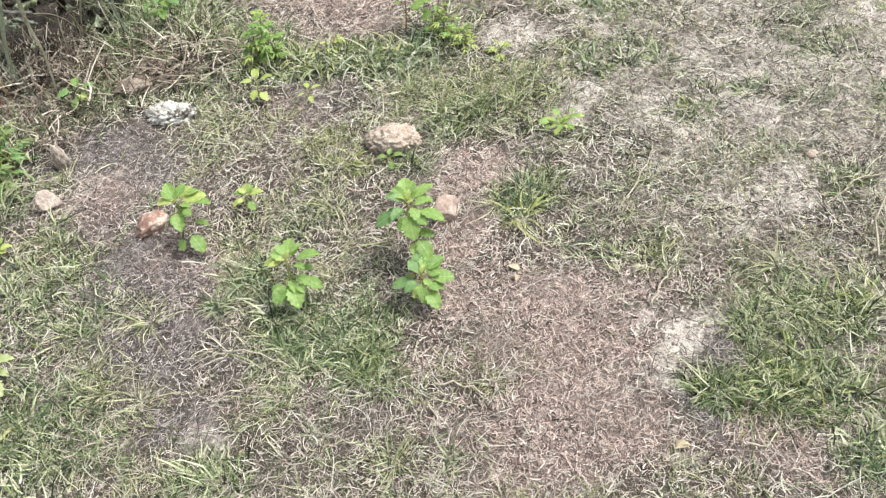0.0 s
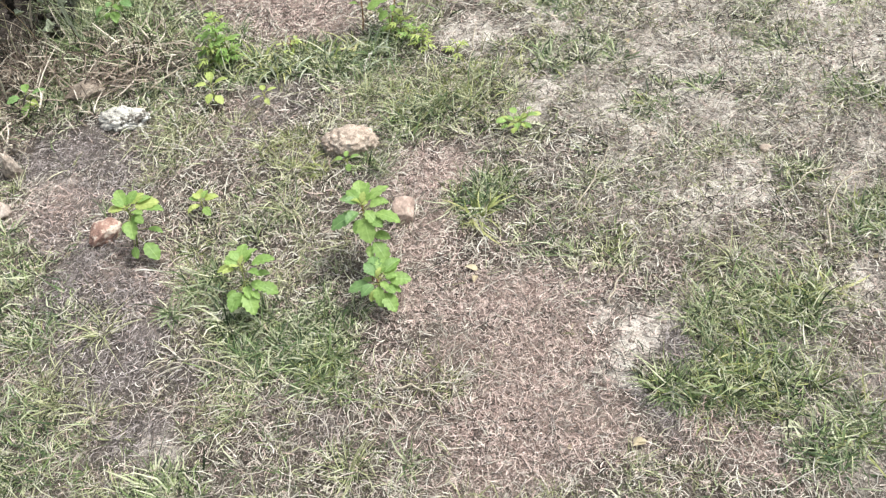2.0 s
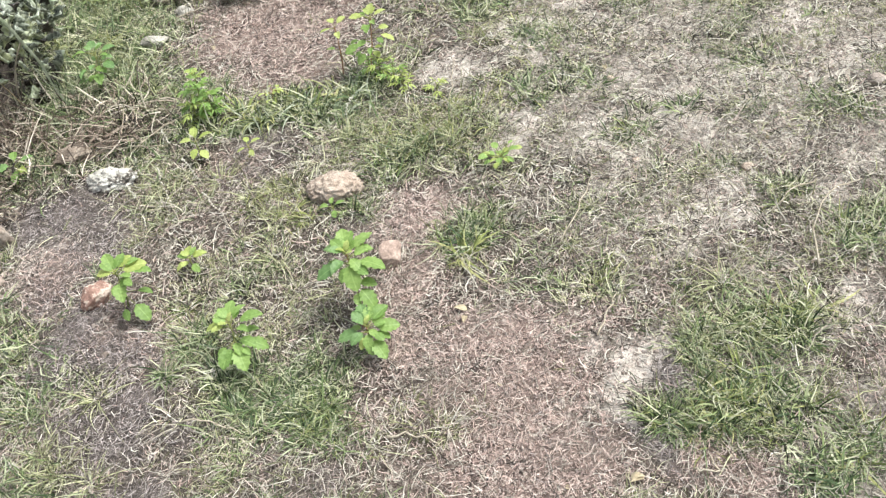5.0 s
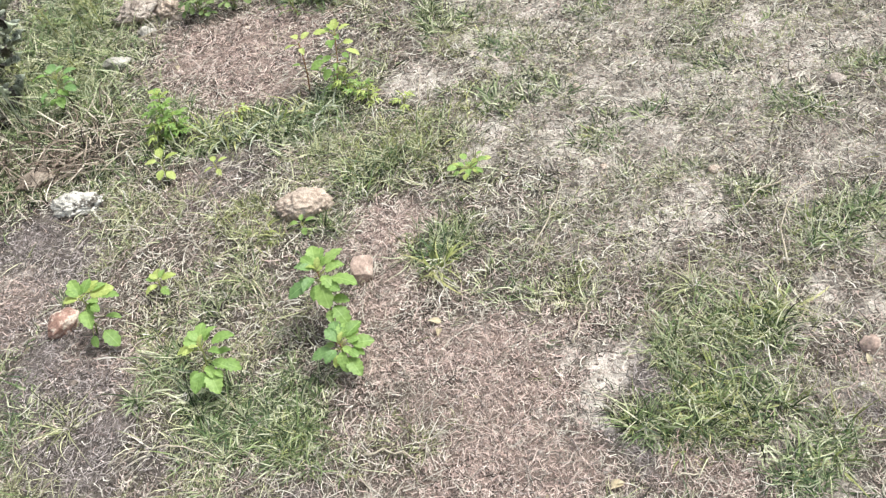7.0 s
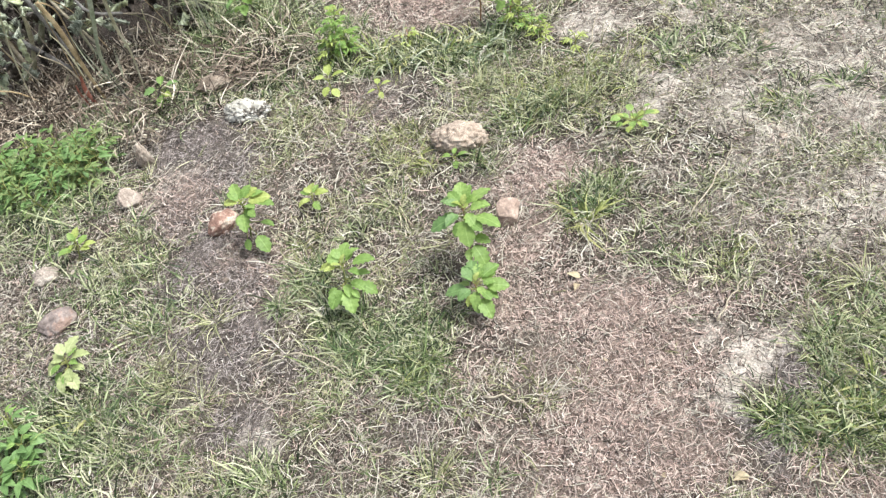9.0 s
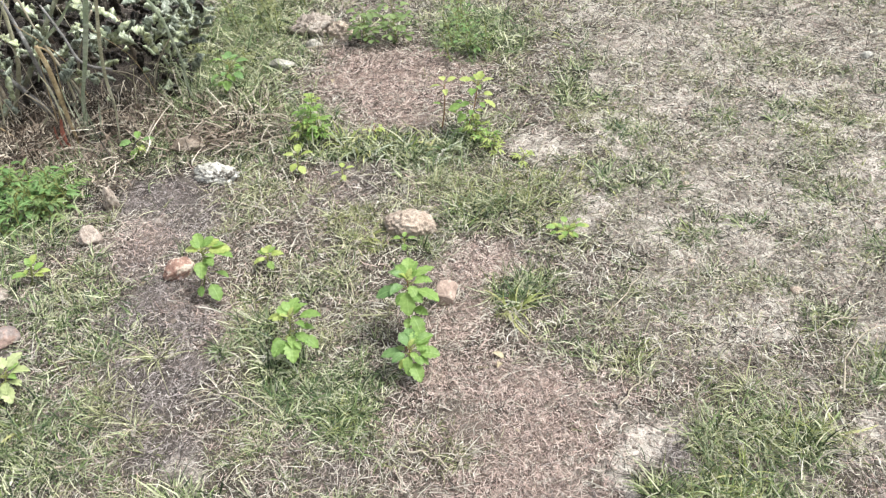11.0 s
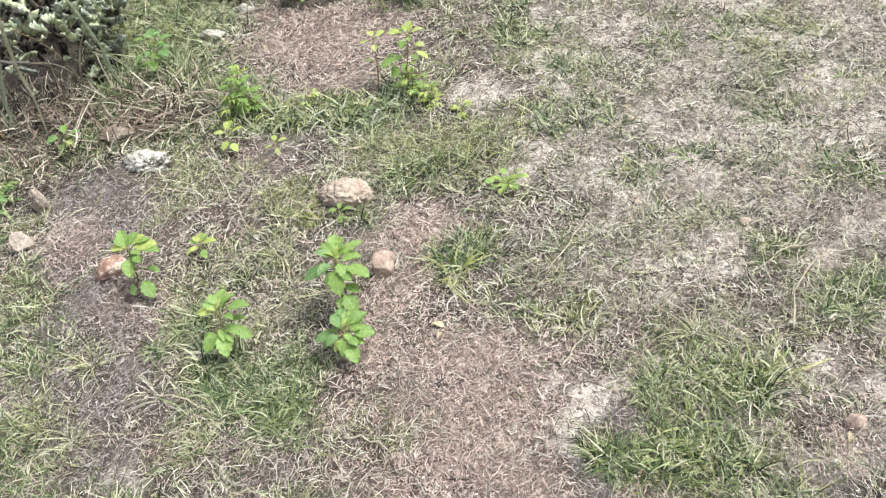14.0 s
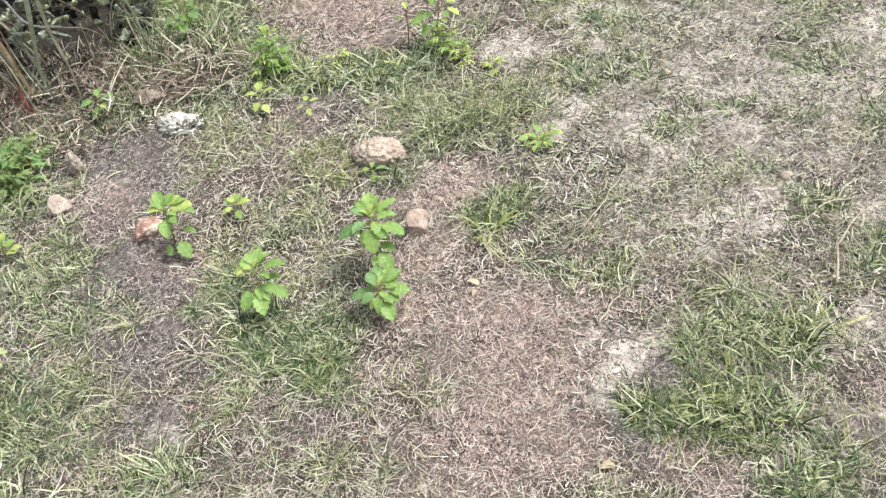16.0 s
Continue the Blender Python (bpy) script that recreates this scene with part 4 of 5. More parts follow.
def leaflet_model(kind, k):
    """Leaf blades of unit length: six to a kind, shared by all the plants."""
    key = (kind, k % 6)
    if key not in LEAFLETS:
        r = random.Random(len(kind) * 31 + k % 6)
        slim = {"lobed": 0.70, "round": 0.66, "oval": 0.52, "narrow": 0.30}[kind]
        if kind == "lobed":
            v, q = toothed_geometry(slim * r.uniform(0.9, 1.1), r.choice((4, 4, 5)), r.uniform(0.24, 0.44), r.uniform(0.0, 0.5), r.uniform(0.2, 1.0))
        else:
            v, q = leaflet_geometry(1.0, slim * r.uniform(0.9, 1.1), r.uniform(0.15, 0.6), r.uniform(0.1, 1.0), kind == "round", 10)
        LEAFLETS[key] = quads_mesh("leaflet", v, q)
    return LEAFLETS[key]


LEAF_COPIES = {}


def leaflet(parent, mat, kind, k, at):
    key = (kind, k % 6, mat.name)
    if key not in LEAF_COPIES:
        me = leaflet_model(kind, k).copy()
        me.materials.append(mat)
        LEAF_COPIES[key] = me
    ob = new("leaflet", LEAF_COPIES[key])
    ob.parent = parent
    ob.matrix_basis = at
    return ob


def compound_leaf(plant, rnd, base, azimuth, rise, length, pairs, size, mat, stem_mat, kind):
    """A leaf on its stalk with paired leaflets, under the plant."""
    a = Vector(base)
    ahead = Vector((math.cos(azimuth) * math.cos(rise), math.sin(azimuth) * math.cos(rise), math.sin(rise)))
    b = a + ahead * length + Vector((0, 0, -0.18 * length * math.cos(rise)))
    pts = arc(a, b, (0, 0, 0.10 * length), 5)
    leaf = part("leaf", tube_mesh("leaf", pts, [0.0013, 0.0012, 0.0011, 0.001, 0.0007], 5), stem_mat, plant)
    for p in range(pairs):
        f = 1.0 if pairs == 1 else 0.45 + 0.55 * p / (pairs - 1)
        at = a.lerp(b, f) + Vector((0, 0, 0.10 * length * 4 * f * (1 - f)))
        grow = size * (0.72 + 0.28 * (p + 1) / pairs) * rnd.uniform(0.88, 1.12)
        for side in (-1, 1):
            yaw = azimuth + side * radians(rnd.uniform(32, 60) if p < pairs - 1 else rnd.uniform(16, 34))
            tip = rnd.uniform(-0.25, 0.35) + 0.25 * rise
            m = pose(*at) @ pose(0, 0, 0, 0, 0, math.degrees(yaw)) @ pose(0, 0, 0, side * rnd.uniform(-25, 10), -math.degrees(tip), 0) \
                @ Matrix.Diagonal((grow, grow, grow, 1))
            leaflet(leaf, mat, kind, rnd.randrange(6), m)
    return leaf


def seedling(name, base, top, leaves, size, label, category, seed, pairs=3, kind="round", mat=None, stem_mat=None, group="",
             low=0.35, reach=0.065, young=None):
    """A young plant: a stem from base to top with leaves spiralling up it and a crown of smaller ones."""
    rnd = random.Random(seed)
    mat, stem_mat = mat or M_LEAF, stem_mat or M_STEM
    bx, by, bz = base[0], base[1], height_at(base[0], base[1])
    plant = tagged(new(name), label, category, group)
    plant.matrix_world = pose(bx, by, bz)
    tip = Vector((top[0] - bx, top[1] - by, top[2]))
    pts = arc((0, 0, -0.008), tip, (0, 0, 0), 8, 0.0025, seed)
    part("stem", tube_mesh("stem", pts, [0.0030 - 0.0016 * k / 7 for k in range(8)], 6), stem_mat, plant)
    spin = rnd.uniform(0, 6.28)
    for k in range(leaves):
        f = low + (1 - low) * (k + 0.6) / leaves
        i = min(int(f * 7), 6)
        at = pts[i].lerp(pts[i + 1], min(1.0, f * 7 - i))
        fresh = f > 0.86
        scale = (0.62 if fresh else 1.0) * rnd.uniform(0.85, 1.1)
        rise = radians(12 + 55 * max(0, (f - low) / (1 - low)) ** 2 + rnd.uniform(-10, 14))
        compound_leaf(plant, rnd, at, spin + k * 2.4 + rnd.uniform(-0.3, 0.3), rise, reach * scale, pairs if not fresh else max(1, pairs - 1),
                      size * scale, (young or mat) if fresh else mat, stem_mat, kind)
    return plant


def leafy_plant(name, base, top, leaves, label, category, seed, group, stem_mat=None, kind="lobed"):
    """A young plant with single leaves on stalks: (direction, rise, stalk, length, height on the stem, tone: 0 dull, 1 green, 2 yellowish, 3 pale)."""
    rnd = random.Random(seed)
    tones = (M_LEAF_DEEP, M_LEAF, M_LEAF_YELLOW, M_LEAF_PALE)
    plant = tagged(new(name), label, category, group)
    plant.matrix_world = pose(base[0], base[1], height_at(*base))
    tip = Vector((top[0] - base[0], top[1] - base[1], top[2]))
    pts = arc((0, 0, -0.008), tip, (0.006, -0.004, 0.0), 8, 0.002, seed)
    part("stem", tube_mesh("stem", pts, [0.0027 - 0.0011 * k / 7 for k in range(8)], 6), stem_mat or M_STEM, plant)
    # every large leaf has a smaller neighbour a little higher on the stem
    full = [(turn, rise, stalk * 0.80, length * 0.98, f, tone) for turn, rise, stalk, length, f, tone in leaves]
    if len(leaves) > 6:
        full += [(turn + 38, rise + 12, stalk * 0.60, length * 0.70, min(1.0, f + 0.04), tone) for turn, rise, stalk, length, f, tone in leaves if length > 0.035]
        full += [(turn - 33, rise + 4, stalk * 0.75, length * 0.58, max(0.3, f - 0.03), 1) for turn, rise, stalk, length, f, tone in leaves if length > 0.042]
    for turn, rise, stalk, length, f, tone in full:
        i = min(int(f * 7), 6)
        at = pts[i].lerp(pts[i + 1], min(1.0, f * 7 - i))
        a, e = radians(turn + rnd.uniform(-6, 6)), radians(rise + 14)
        end = at + Vector((math.cos(a) * math.cos(e), math.sin(a) * math.cos(e), math.sin(e))) * stalk
        leaf = part("leaf", tube_mesh("leaf", arc(at, end, (0, 0, 0.06 * stalk), 5), [0.0012, 0.0011, 0.001, 0.001, 0.0009], 5), M_STEM, plant)
        m = pose(*end) @ pose(0, 0, 0, 0, 0, math.degrees(a)) @ pose(0, 0, 0, rnd.uniform(-16, 16), -rise, 0) @ Matrix.Diagonal((length, length, length, 1))
        leaflet(leaf, tones[tone], kind, rnd.randrange(6), m)
    return plant


SEEDLINGS = "leafy seedlings in the grass"
leafy_plant("seedling", (-0.884, 1.622), (-0.842, 1.600, 0.138), (
    (170, 14, 0.016, 0.040, 0.97, 2), (112, 38, 0.020, 0.048, 1.0, 1), (62, 34, 0.018, 0.042, 1.0, 1), (8, 14, 0.026, 0.062, 0.96, 2),
    (-12, 4, 0.055, 0.052, 0.92, 1), (-75, -12, 0.020, 0.054, 0.86, 1), (-48, -20, 0.062, 0.056, 0.45, 1),
    (150, 52, 0.008, 0.028, 1.0, 2), (330, 55, 0.008, 0.026, 1.0, 2)),
    "bright green seedling with toothed leaves beside a red-brown stone", "seedling", 101, SEEDLINGS)
leafy_plant("seedling", (-0.570, 1.352), (-0.534, 1.350, 0.132), (
    (170, 8, 0.026, 0.040, 0.92, 2), (130, 28, 0.016, 0.042, 0.97, 1), (78, 30, 0.024, 0.044, 0.97, 1), (2, 14, 0.034, 0.056, 0.92, 1),
    (-22, -6, 0.052, 0.046, 0.62, 1), (-72, -16, 0.034, 0.060, 0.66, 1), (-112, -12, 0.030, 0.050, 0.62, 1), (60, 58, 0.008, 0.022, 1.0, 2),
    (215, 52, 0.008, 0.024, 1.0, 2)),
    "bright green seedling with toothed leaves standing in grass", "seedling", 116, SEEDLINGS)
leafy_plant("seedling", (-0.262, 1.358), (-0.250, 1.440, 0.172), (
    (97, 32, 0.022, 0.054, 0.97, 1), (38, 20, 0.028, 0.062, 0.95, 1), (195, 4, 0.030, 0.060, 0.90, 0), (272, -16, 0.018, 0.064, 0.92, 1),
    (-18, 0, 0.034, 0.064, 0.90, 1), (140, 26, 0.020, 0.048, 0.97, 0), (300, -12, 0.020, 0.058, 0.60, 1), (60, 60, 0.008, 0.026, 1.0, 2),
    (185, 56, 0.008, 0.024, 1.0, 2), (310, 50, 0.008, 0.024, 1.0, 2)),
    "tall green seedling with toothed leaves leaning beside a tan stone", "seedling", 127, SEEDLINGS, M_STEM_RED)
leafy_plant("seedling", (-0.248, 1.290), (-0.236, 1.292, 0.088), (
    (184, 4, 0.026, 0.052, 0.85, 0), (232, -8, 0.012, 0.032, 0.80, 2), (92, 34, 0.022, 0.046, 0.97, 0), (32, 20, 0.028, 0.050, 0.95, 1),
    (-10, 4, 0.030, 0.052, 0.90, 1), (-58, -10, 0.030, 0.052, 0.80, 1), (272, -6, 0.014, 0.040, 0.90, 1), (120, 40, 0.016, 0.040, 0.95, 0),
    (60, 58, 0.008, 0.022, 1.0, 2)),
    "low bushy green seedling at the edge of bare soil", "seedling", 133, SEEDLINGS, M_STEM_RED)
leafy_plant("seedling", (-0.728, 1.705), (-0.706, 1.705, 0.048), (
    (100, 25, 0.012, 0.036, 0.95, 2), (20, 20, 0.014, 0.038, 0.9, 2), (200, 10, 0.012, 0.036, 0.8, 2), (-60, 5, 0.014, 0.034, 0.7, 1), (300, 50, 0.005, 0.022, 1.0, 2),
    (150, 25, 0.012, 0.030, 0.9, 1), (60, 30, 0.012, 0.028, 0.95, 1)),
    "small yellow-green seedling among straw", "seedling", 141, SEEDLINGS)
leafy_plant("seedling", (-0.328, 1.802), (-0.322, 1.798, 0.032), (
    (20, 15, 0.014, 0.028, 0.9, 1), (165, 10, 0.014, 0.028, 0.9, 1), (270, 0, 0.012, 0.026, 0.8, 1), (80, 40, 0.008, 0.022, 1.0, 1)),
    "small green sprig in front of a rough stone", "seedling", 147, SEEDLINGS)
leafy_plant("seedling", (0.146, 1.853), (0.150, 1.850, 0.026), tuple((k * 51, 4 + 9 * (k % 3), 0.012 + 0.014 * (k % 4), 0.022 + 0.004 * (k % 3), 0.5 + 0.05 * (k % 8), (1, 2, 1)[k % 3]) for k in range(20)),
    "low spreading bright green weed on the soil", "seedling", 153, SEEDLINGS)
leafy_plant("seedling", (-0.758, 2.218), (-0.738, 2.218, 0.074), (
    (95, 30, 0.014, 0.040, 0.98, 2), (15, 20, 0.020, 0.044, 0.9, 2), (170, 15, 0.020, 0.042, 0.9, 2), (250, 0, 0.016, 0.038, 0.7, 2), (-50, -5, 0.018, 0.040, 0.6, 2), (50, 52, 0.006, 0.022, 1.0, 2)),
    "yellow-green seedling with small toothed leaves", "seedling", 159, SEEDLINGS)
leafy_plant("seedling", (-0.592, 2.166), (-0.578, 2.164, 0.050), (
    (100, 25, 0.010, 0.028, 0.95, 2), (25, 15, 0.016, 0.032, 0.9, 2), (190, 5, 0.014, 0.030, 0.8, 2), (-70, 0, 0.012, 0.026, 0.7, 2)),
    "small yellowing seedling in straw", "seedling", 165, SEEDLINGS)
seedling("seedling", (-0.525, 2.470), (-0.516, 2.470, 0.040), 5, 0.024, "small yellowing seedling at the edge of grass", "seedling", 171,
         mat=M_LEAF_YELLOW, group=SEEDLINGS, reach=0.032, pairs=2, stem_mat=M_STEM_RED)

WEEDS = "tall weeds behind the grass"
for k, (bx, by, tx, ty, tz, n) in enumerate(((-0.769, 2.435, -0.720, 2.440, 0.165, 16), (-0.780, 2.420, -0.765, 2.415, 0.075, 12), (-0.730, 2.430, -0.712, 2.425, 0.085, 11))):
    seedling("weed", (bx, by), (tx, ty, tz), n, 0.030, "feathery bright green weed with narrow leaves", "weed", 201 + k, kind=("oval", "narrow", "narrow")[k],
             mat=(M_LEAF, M_LEAF_YELLOW, M_LEAF)[k], group=WEEDS, reach=0.042, pairs=3, low=0.2, young=M_LEAF_YELLOW)
leafy_plant("weed", (-0.280, 2.500), (-0.254, 2.500, 0.185), (
    (110, 30, 0.015, 0.036, 1.0, 2), (30, 25, 0.020, 0.036, 0.98, 2), (190, 15, 0.020, 0.036, 0.95, 2), (280, 5, 0.018, 0.034, 0.9, 2), (160, 10, 0.022, 0.034, 0.55, 1), (-30, 0, 0.020, 0.032, 0.5, 1)),
    "yellow-green weed with a reddish bare stem", "weed", 211, WEEDS, M_STEM_RED)
leafy_plant("weed", (-0.189, 2.480), (-0.132, 2.480, 0.190), (
    (165, 20, 0.035, 0.046, 0.98, 2), (80, 35, 0.020, 0.042, 1.0, 2), (20, 25, 0.022, 0.042, 0.98, 2), (250, 5, 0.020, 0.044, 0.92, 1), (-25, -5, 0.045, 0.050, 0.72, 2),
    (200, 0, 0.060, 0.052, 0.62, 1), (225, -10, 0.045, 0.044, 0.50, 1), (-60, 0, 0.022, 0.036, 0.45, 2)),
    "upright weed with yellow-green top leaves", "weed", 217, WEEDS, M_STEM_RED)
for k, (bx, by, tz, n) in enumerate(((-0.151, 2.435, 0.070, 11), (-0.110, 2.390, 0.060, 9), (-0.085, 2.348, 0.050, 8), (-0.185, 2.455, 0.075, 7),
                                     (0.016, 2.280, 0.034, 6))):
    seedling("weed", (bx, by), (bx + 0.01, by, tz), n, 0.026, "low feathery yellow-green weed", "weed", 223 + k, kind="narrow",
             mat=(M_LEAF_YELLOW, M_LEAF)[k % 2], group=WEEDS, reach=0.036, pairs=3, low=0.2)
leafy_plant("weed", (-1.190, 2.755), (-1.120, 2.745, 0.165), (
    (100, 35, 0.03, 0.044, 0.98, 0), (160, 15, 0.05, 0.052, 0.95, 1), (20, 15, 0.04, 0.050, 0.92, 0), (-40, 0, 0.05, 0.050, 0.8, 0), (230, 0, 0.05, 0.046, 0.75, 0),
    (280, -10, 0.03, 0.054, 0.65, 1), (200, -5, 0.06, 0.044, 0.5, 0), (60, 20, 0.06, 0.044, 0.6, 0)),
    "broad-leaved green weed at the foot of the hedge", "weed", 241, WEEDS)
leafy_plant("weed", (-1.380, 2.338), (-1.362, 2.334, 0.062), (
    (190, 10, 0.025, 0.050, 0.9, 0), (270, -10, 0.022, 0.054, 0.8, 1), (20, 15, 0.028, 0.044, 0.9, 0), (100, 30, 0.02, 0.042, 0.95, 1), (320, 0, 0.02, 0.040, 0.8, 2)),
    "small broad-leaved weed in straw under the hedge", "weed", 247, WEEDS)
leafy_plant("weed", (-1.420, 1.625), (-1.385, 1.625, 0.068), tuple((k * 47, 8 + 16 * (k % 4), 0.010 + 0.006 * (k % 3), 0.030 + 0.004 * (k % 3), 0.6 + 0.1 * (k % 4), (2, 1)[k % 2]) for k in range(9)),
    "yellow-green weed with short leaves beside a stone", "weed", 253, WEEDS)
leafy_plant("weed", (-1.275, 1.215), (-1.240, 1.218, 0.062), (
    (75, 30, 0.02, 0.052, 0.98, 3), (15, 12, 0.022, 0.046, 0.92, 3), (200, 0, 0.024, 0.048, 0.85, 3), (265, -15, 0.022, 0.052, 0.75, 3), (140, 12, 0.024, 0.042, 0.8, 3), (310, -10, 0.026, 0.050, 0.7, 3), (240, 10, 0.02, 0.03, 0.95, 1)),
    "pale yellow-green weed with broad crumpled leaves", "weed", 259, WEEDS)
for k, (bx, by, tz) in enumerate(((-1.285, 1.000, 0.065), (-1.330, 1.055, 0.085), (-1.265, 0.945, 0.055), (-1.365, 0.985, 0.10), (-1.300, 0.925, 0.075))):
    seedling("weed", (bx, by), (bx + 0.03, by, tz), 12, 0.036, "fresh green weed with lance-shaped leaves", "weed", 265 + k, kind=("oval", "narrow")[k % 2],
             mat=M_LEAF_DEEP, group=WEEDS, reach=0.028, pairs=1, low=0.2, young=M_LEAF)
r = random.Random(5)
for k in range(40):
    bx, by = -1.72 + r.uniform(-0.2, 0.24), 1.99 + r.uniform(-0.16, 0.15)
    seedling("weed", (bx, by), (bx + r.uniform(-0.03, 0.03), by + r.uniform(-0.03, 0.02), r.uniform(0.06, 0.13)), r.randint(8, 11), 0.036,
             "fresh green weed in a dense low patch", "weed", 281 + k, kind=("narrow", "oval")[k % 3 == 2], mat=(M_LEAF_DULL, M_LEAF_DEEP, M_LEAF_DEEP)[k % 3], group=WEEDS, reach=0.04,
             pairs=1 + k % 2, low=0.15, young=M_LEAF_DULL if k % 3 else M_LEAF)
for k in range(9):
    bx, by = -0.20 + r.uniform(-0.17, 0.16), 3.22 + r.uniform(-0.15, 0.2)
    seedling("weed", (bx, by), (bx + r.uniform(-0.04, 0.04), by + r.uniform(-0.06, 0.02), r.uniform(0.09, 0.18)), r.randint(8, 11), 0.026,
             "green weed in a tall dense clump", "weed", 311 + k, kind=("narrow", "oval")[k % 2], mat=(M_LEAF_DULL, M_LEAF_DULL, M_LEAF_DEEP)[k % 3],
             group=WEEDS, reach=0.055, pairs=2, low=0.15)
for k in range(4):
    bx, by = -0.60 + r.uniform(-0.10, 0.08), 3.36 + r.uniform(-0.08, 0.1)
    seedling("weed", (bx, by), (bx, by - 0.02, r.uniform(0.10, 0.18)), 9, 0.045, "dull green broad-leaved weed", "weed", 331 + k,
             mat=M_LEAF_DULL, group=WEEDS, reach=0.055, pairs=2)
for k in range(18):
    bx, by = -1.25 + r.uniform(-0.22, 0.22), 3.35 + r.uniform(-0.35, 0.6)
    seedling("weed", (bx, by), (bx + r.uniform(-0.05, 0.05), by + r.uniform(-0.06, 0.02), r.uniform(0.08, 0.18)), r.randint(6, 9), 0.024,
             "dull olive weed beside the hedge", "weed", 341 + k, kind=("oval", "narrow")[k % 2], mat=(M_LEAF_OLIVE, M_LEAF_DULL)[k % 3 == 2],
             group=WEEDS, reach=0.045, pairs=2)


# ---- seed spikes ----
def husk_model():
    bm = bmesh.new()
    bmesh.ops.create_icosphere(bm, subdivisions=1, radius=1.0)
    me = bpy.data.meshes.new("husk")
    bm.to_mesh(me)
    bm.free()
    me.materials.append(M_CHAFF)
    return me


HUSK = husk_model()


def seed_spike(a, b, z, seed):
    """A thin stalk rising from a to b, strung with small white husks towards its tip."""
    r = random.Random(seed)
    h = height_at(*a)
    ob = tagged(new("seed_spike"), "thin dry stalk strung with small white husks", "weed", "seed spikes in the grass")
    ob.matrix_world = pose(a[0], a[1], h)
    tip = Vector((b[0] - a[0], b[1] - a[1], z))
    pts = arc((0, 0, -0.004), tip, (0, 0, 0.02), 8, 0.003, seed)
    part("stalk", tube_mesh("stalk", pts, [0.0014 - 0.0008 * k / 7 for k in range(8)], 5), M_TWIG, ob)
    for k in range(13):
        f = 0.35 + 0.65 * k / 12
        i = min(int(f * 7), 6)
        p = pts[i].lerp(pts[i + 1], f * 7 - i)
        m = Matrix.Translation(p + Vector((r.uniform(-1, 1), r.uniform(-1, 1), r.uniform(-1, 1))) * 0.0022) \
            @ Euler((r.uniform(0, 3), r.uniform(0, 3), 0)).to_matrix().to_4x4() @ Matrix.Diagonal((0.0026, 0.0026, 0.0046, 1))
        husk = new("husk", HUSK)
        husk.parent, husk.matrix_basis = ob, m
    return ob


seed_spike((-0.905, 2.030), (-0.945, 2.085), 0.055, 1)
seed_spike((-0.775, 1.900), (-0.830, 2.080), 0.09, 2)
seed_spike((-0.280, 2.215), (-0.240, 2.260), 0.07, 3)
seed_spike((-0.590, 1.790), (-0.680, 1.930), 0.08, 4)
seed_spike((-0.830, 2.250), (-0.870, 2.340), 0.06, 5)
seed_spike((-0.700, 2.030), (-0.760, 2.110), 0.09, 7)


# ---- twigs and fallen leaves ----
def twig(a, b, sag, radius, seed, label="thin pale dry twig lying on the grass", lift=0.012):
    pts = arc((a[0], a[1], height_at(*a) + lift), (b[0], b[1], height_at(*b) + lift), sag, 9, 0.004, seed)
    o = pts[0].copy()
    me = tube_mesh("dry_twig", [p - o for p in pts], [radius * (1 - 0.5 * k / 8) for k in range(9)], 6)
    ob = part("dry_twig", me, M_TWIG)
    ob.location = o
    return tagged(ob, label, "twig", "dry twigs on the ground")


twig((0.232, 1.480), (0.372, 1.725), (0.015, -0.01, 0.02), 0.0022, 1)
twig((0.745, 1.245), (0.955, 1.475), (-0.035, 0.035, 0.03), 0.0026, 2)
twig((0.86, 1.50), (0.72, 1.43), (0.0, 0.01, 0.01), 0.0022, 22)
twig((0.245, 1.184), (0.317, 1.292), (0.005, 0.0, 0.01), 0.0024, 3)
twig((-0.227, 1.058), (-0.123, 1.018), (0.0, 0.01, 0.008), 0.0028, 4)
twig((-0.690, 1.209), (-0.536, 1.141), (0.0, 0.012, 0.01), 0.0026, 5)
twig((0.330, 0.850), (0.373, 0.835), (0.0, -0.004, 0.006), 0.0025, 6)
twig((0.373, 0.835), (0.365, 0.880), (0.0, 0.0, 0.006), 0.0022, 7)
twig((-1.120, 2.400), (-0.830, 2.370), (0.0, 0.02, 0.02), 0.0035, 8)
twig((-1.000, 2.310), (-0.820, 2.460), (0.01, 0.0, 0.02), 0.0035, 9)
twig((-1.090, 2.350), (-0.860, 2.300), (0.0, -0.01, 0.02), 0.0030, 10)
twig((-0.960, 3.220), (-0.800, 3.260), (0.0, 0.01, 0.01), 0.0030, 11)
twig((-1.500, 1.860), (-1.310, 1.930), (0.0, 0.0, 0.03), 0.0024, 12)
twig((0.05, 2.18), (0.10, 2.42), (0.01, 0.0, 0.03), 0.0018, 13)
twig((-1.02, 0.98), (-0.93, 1.02), (0.0, 0.006, 0.006), 0.0024, 14)


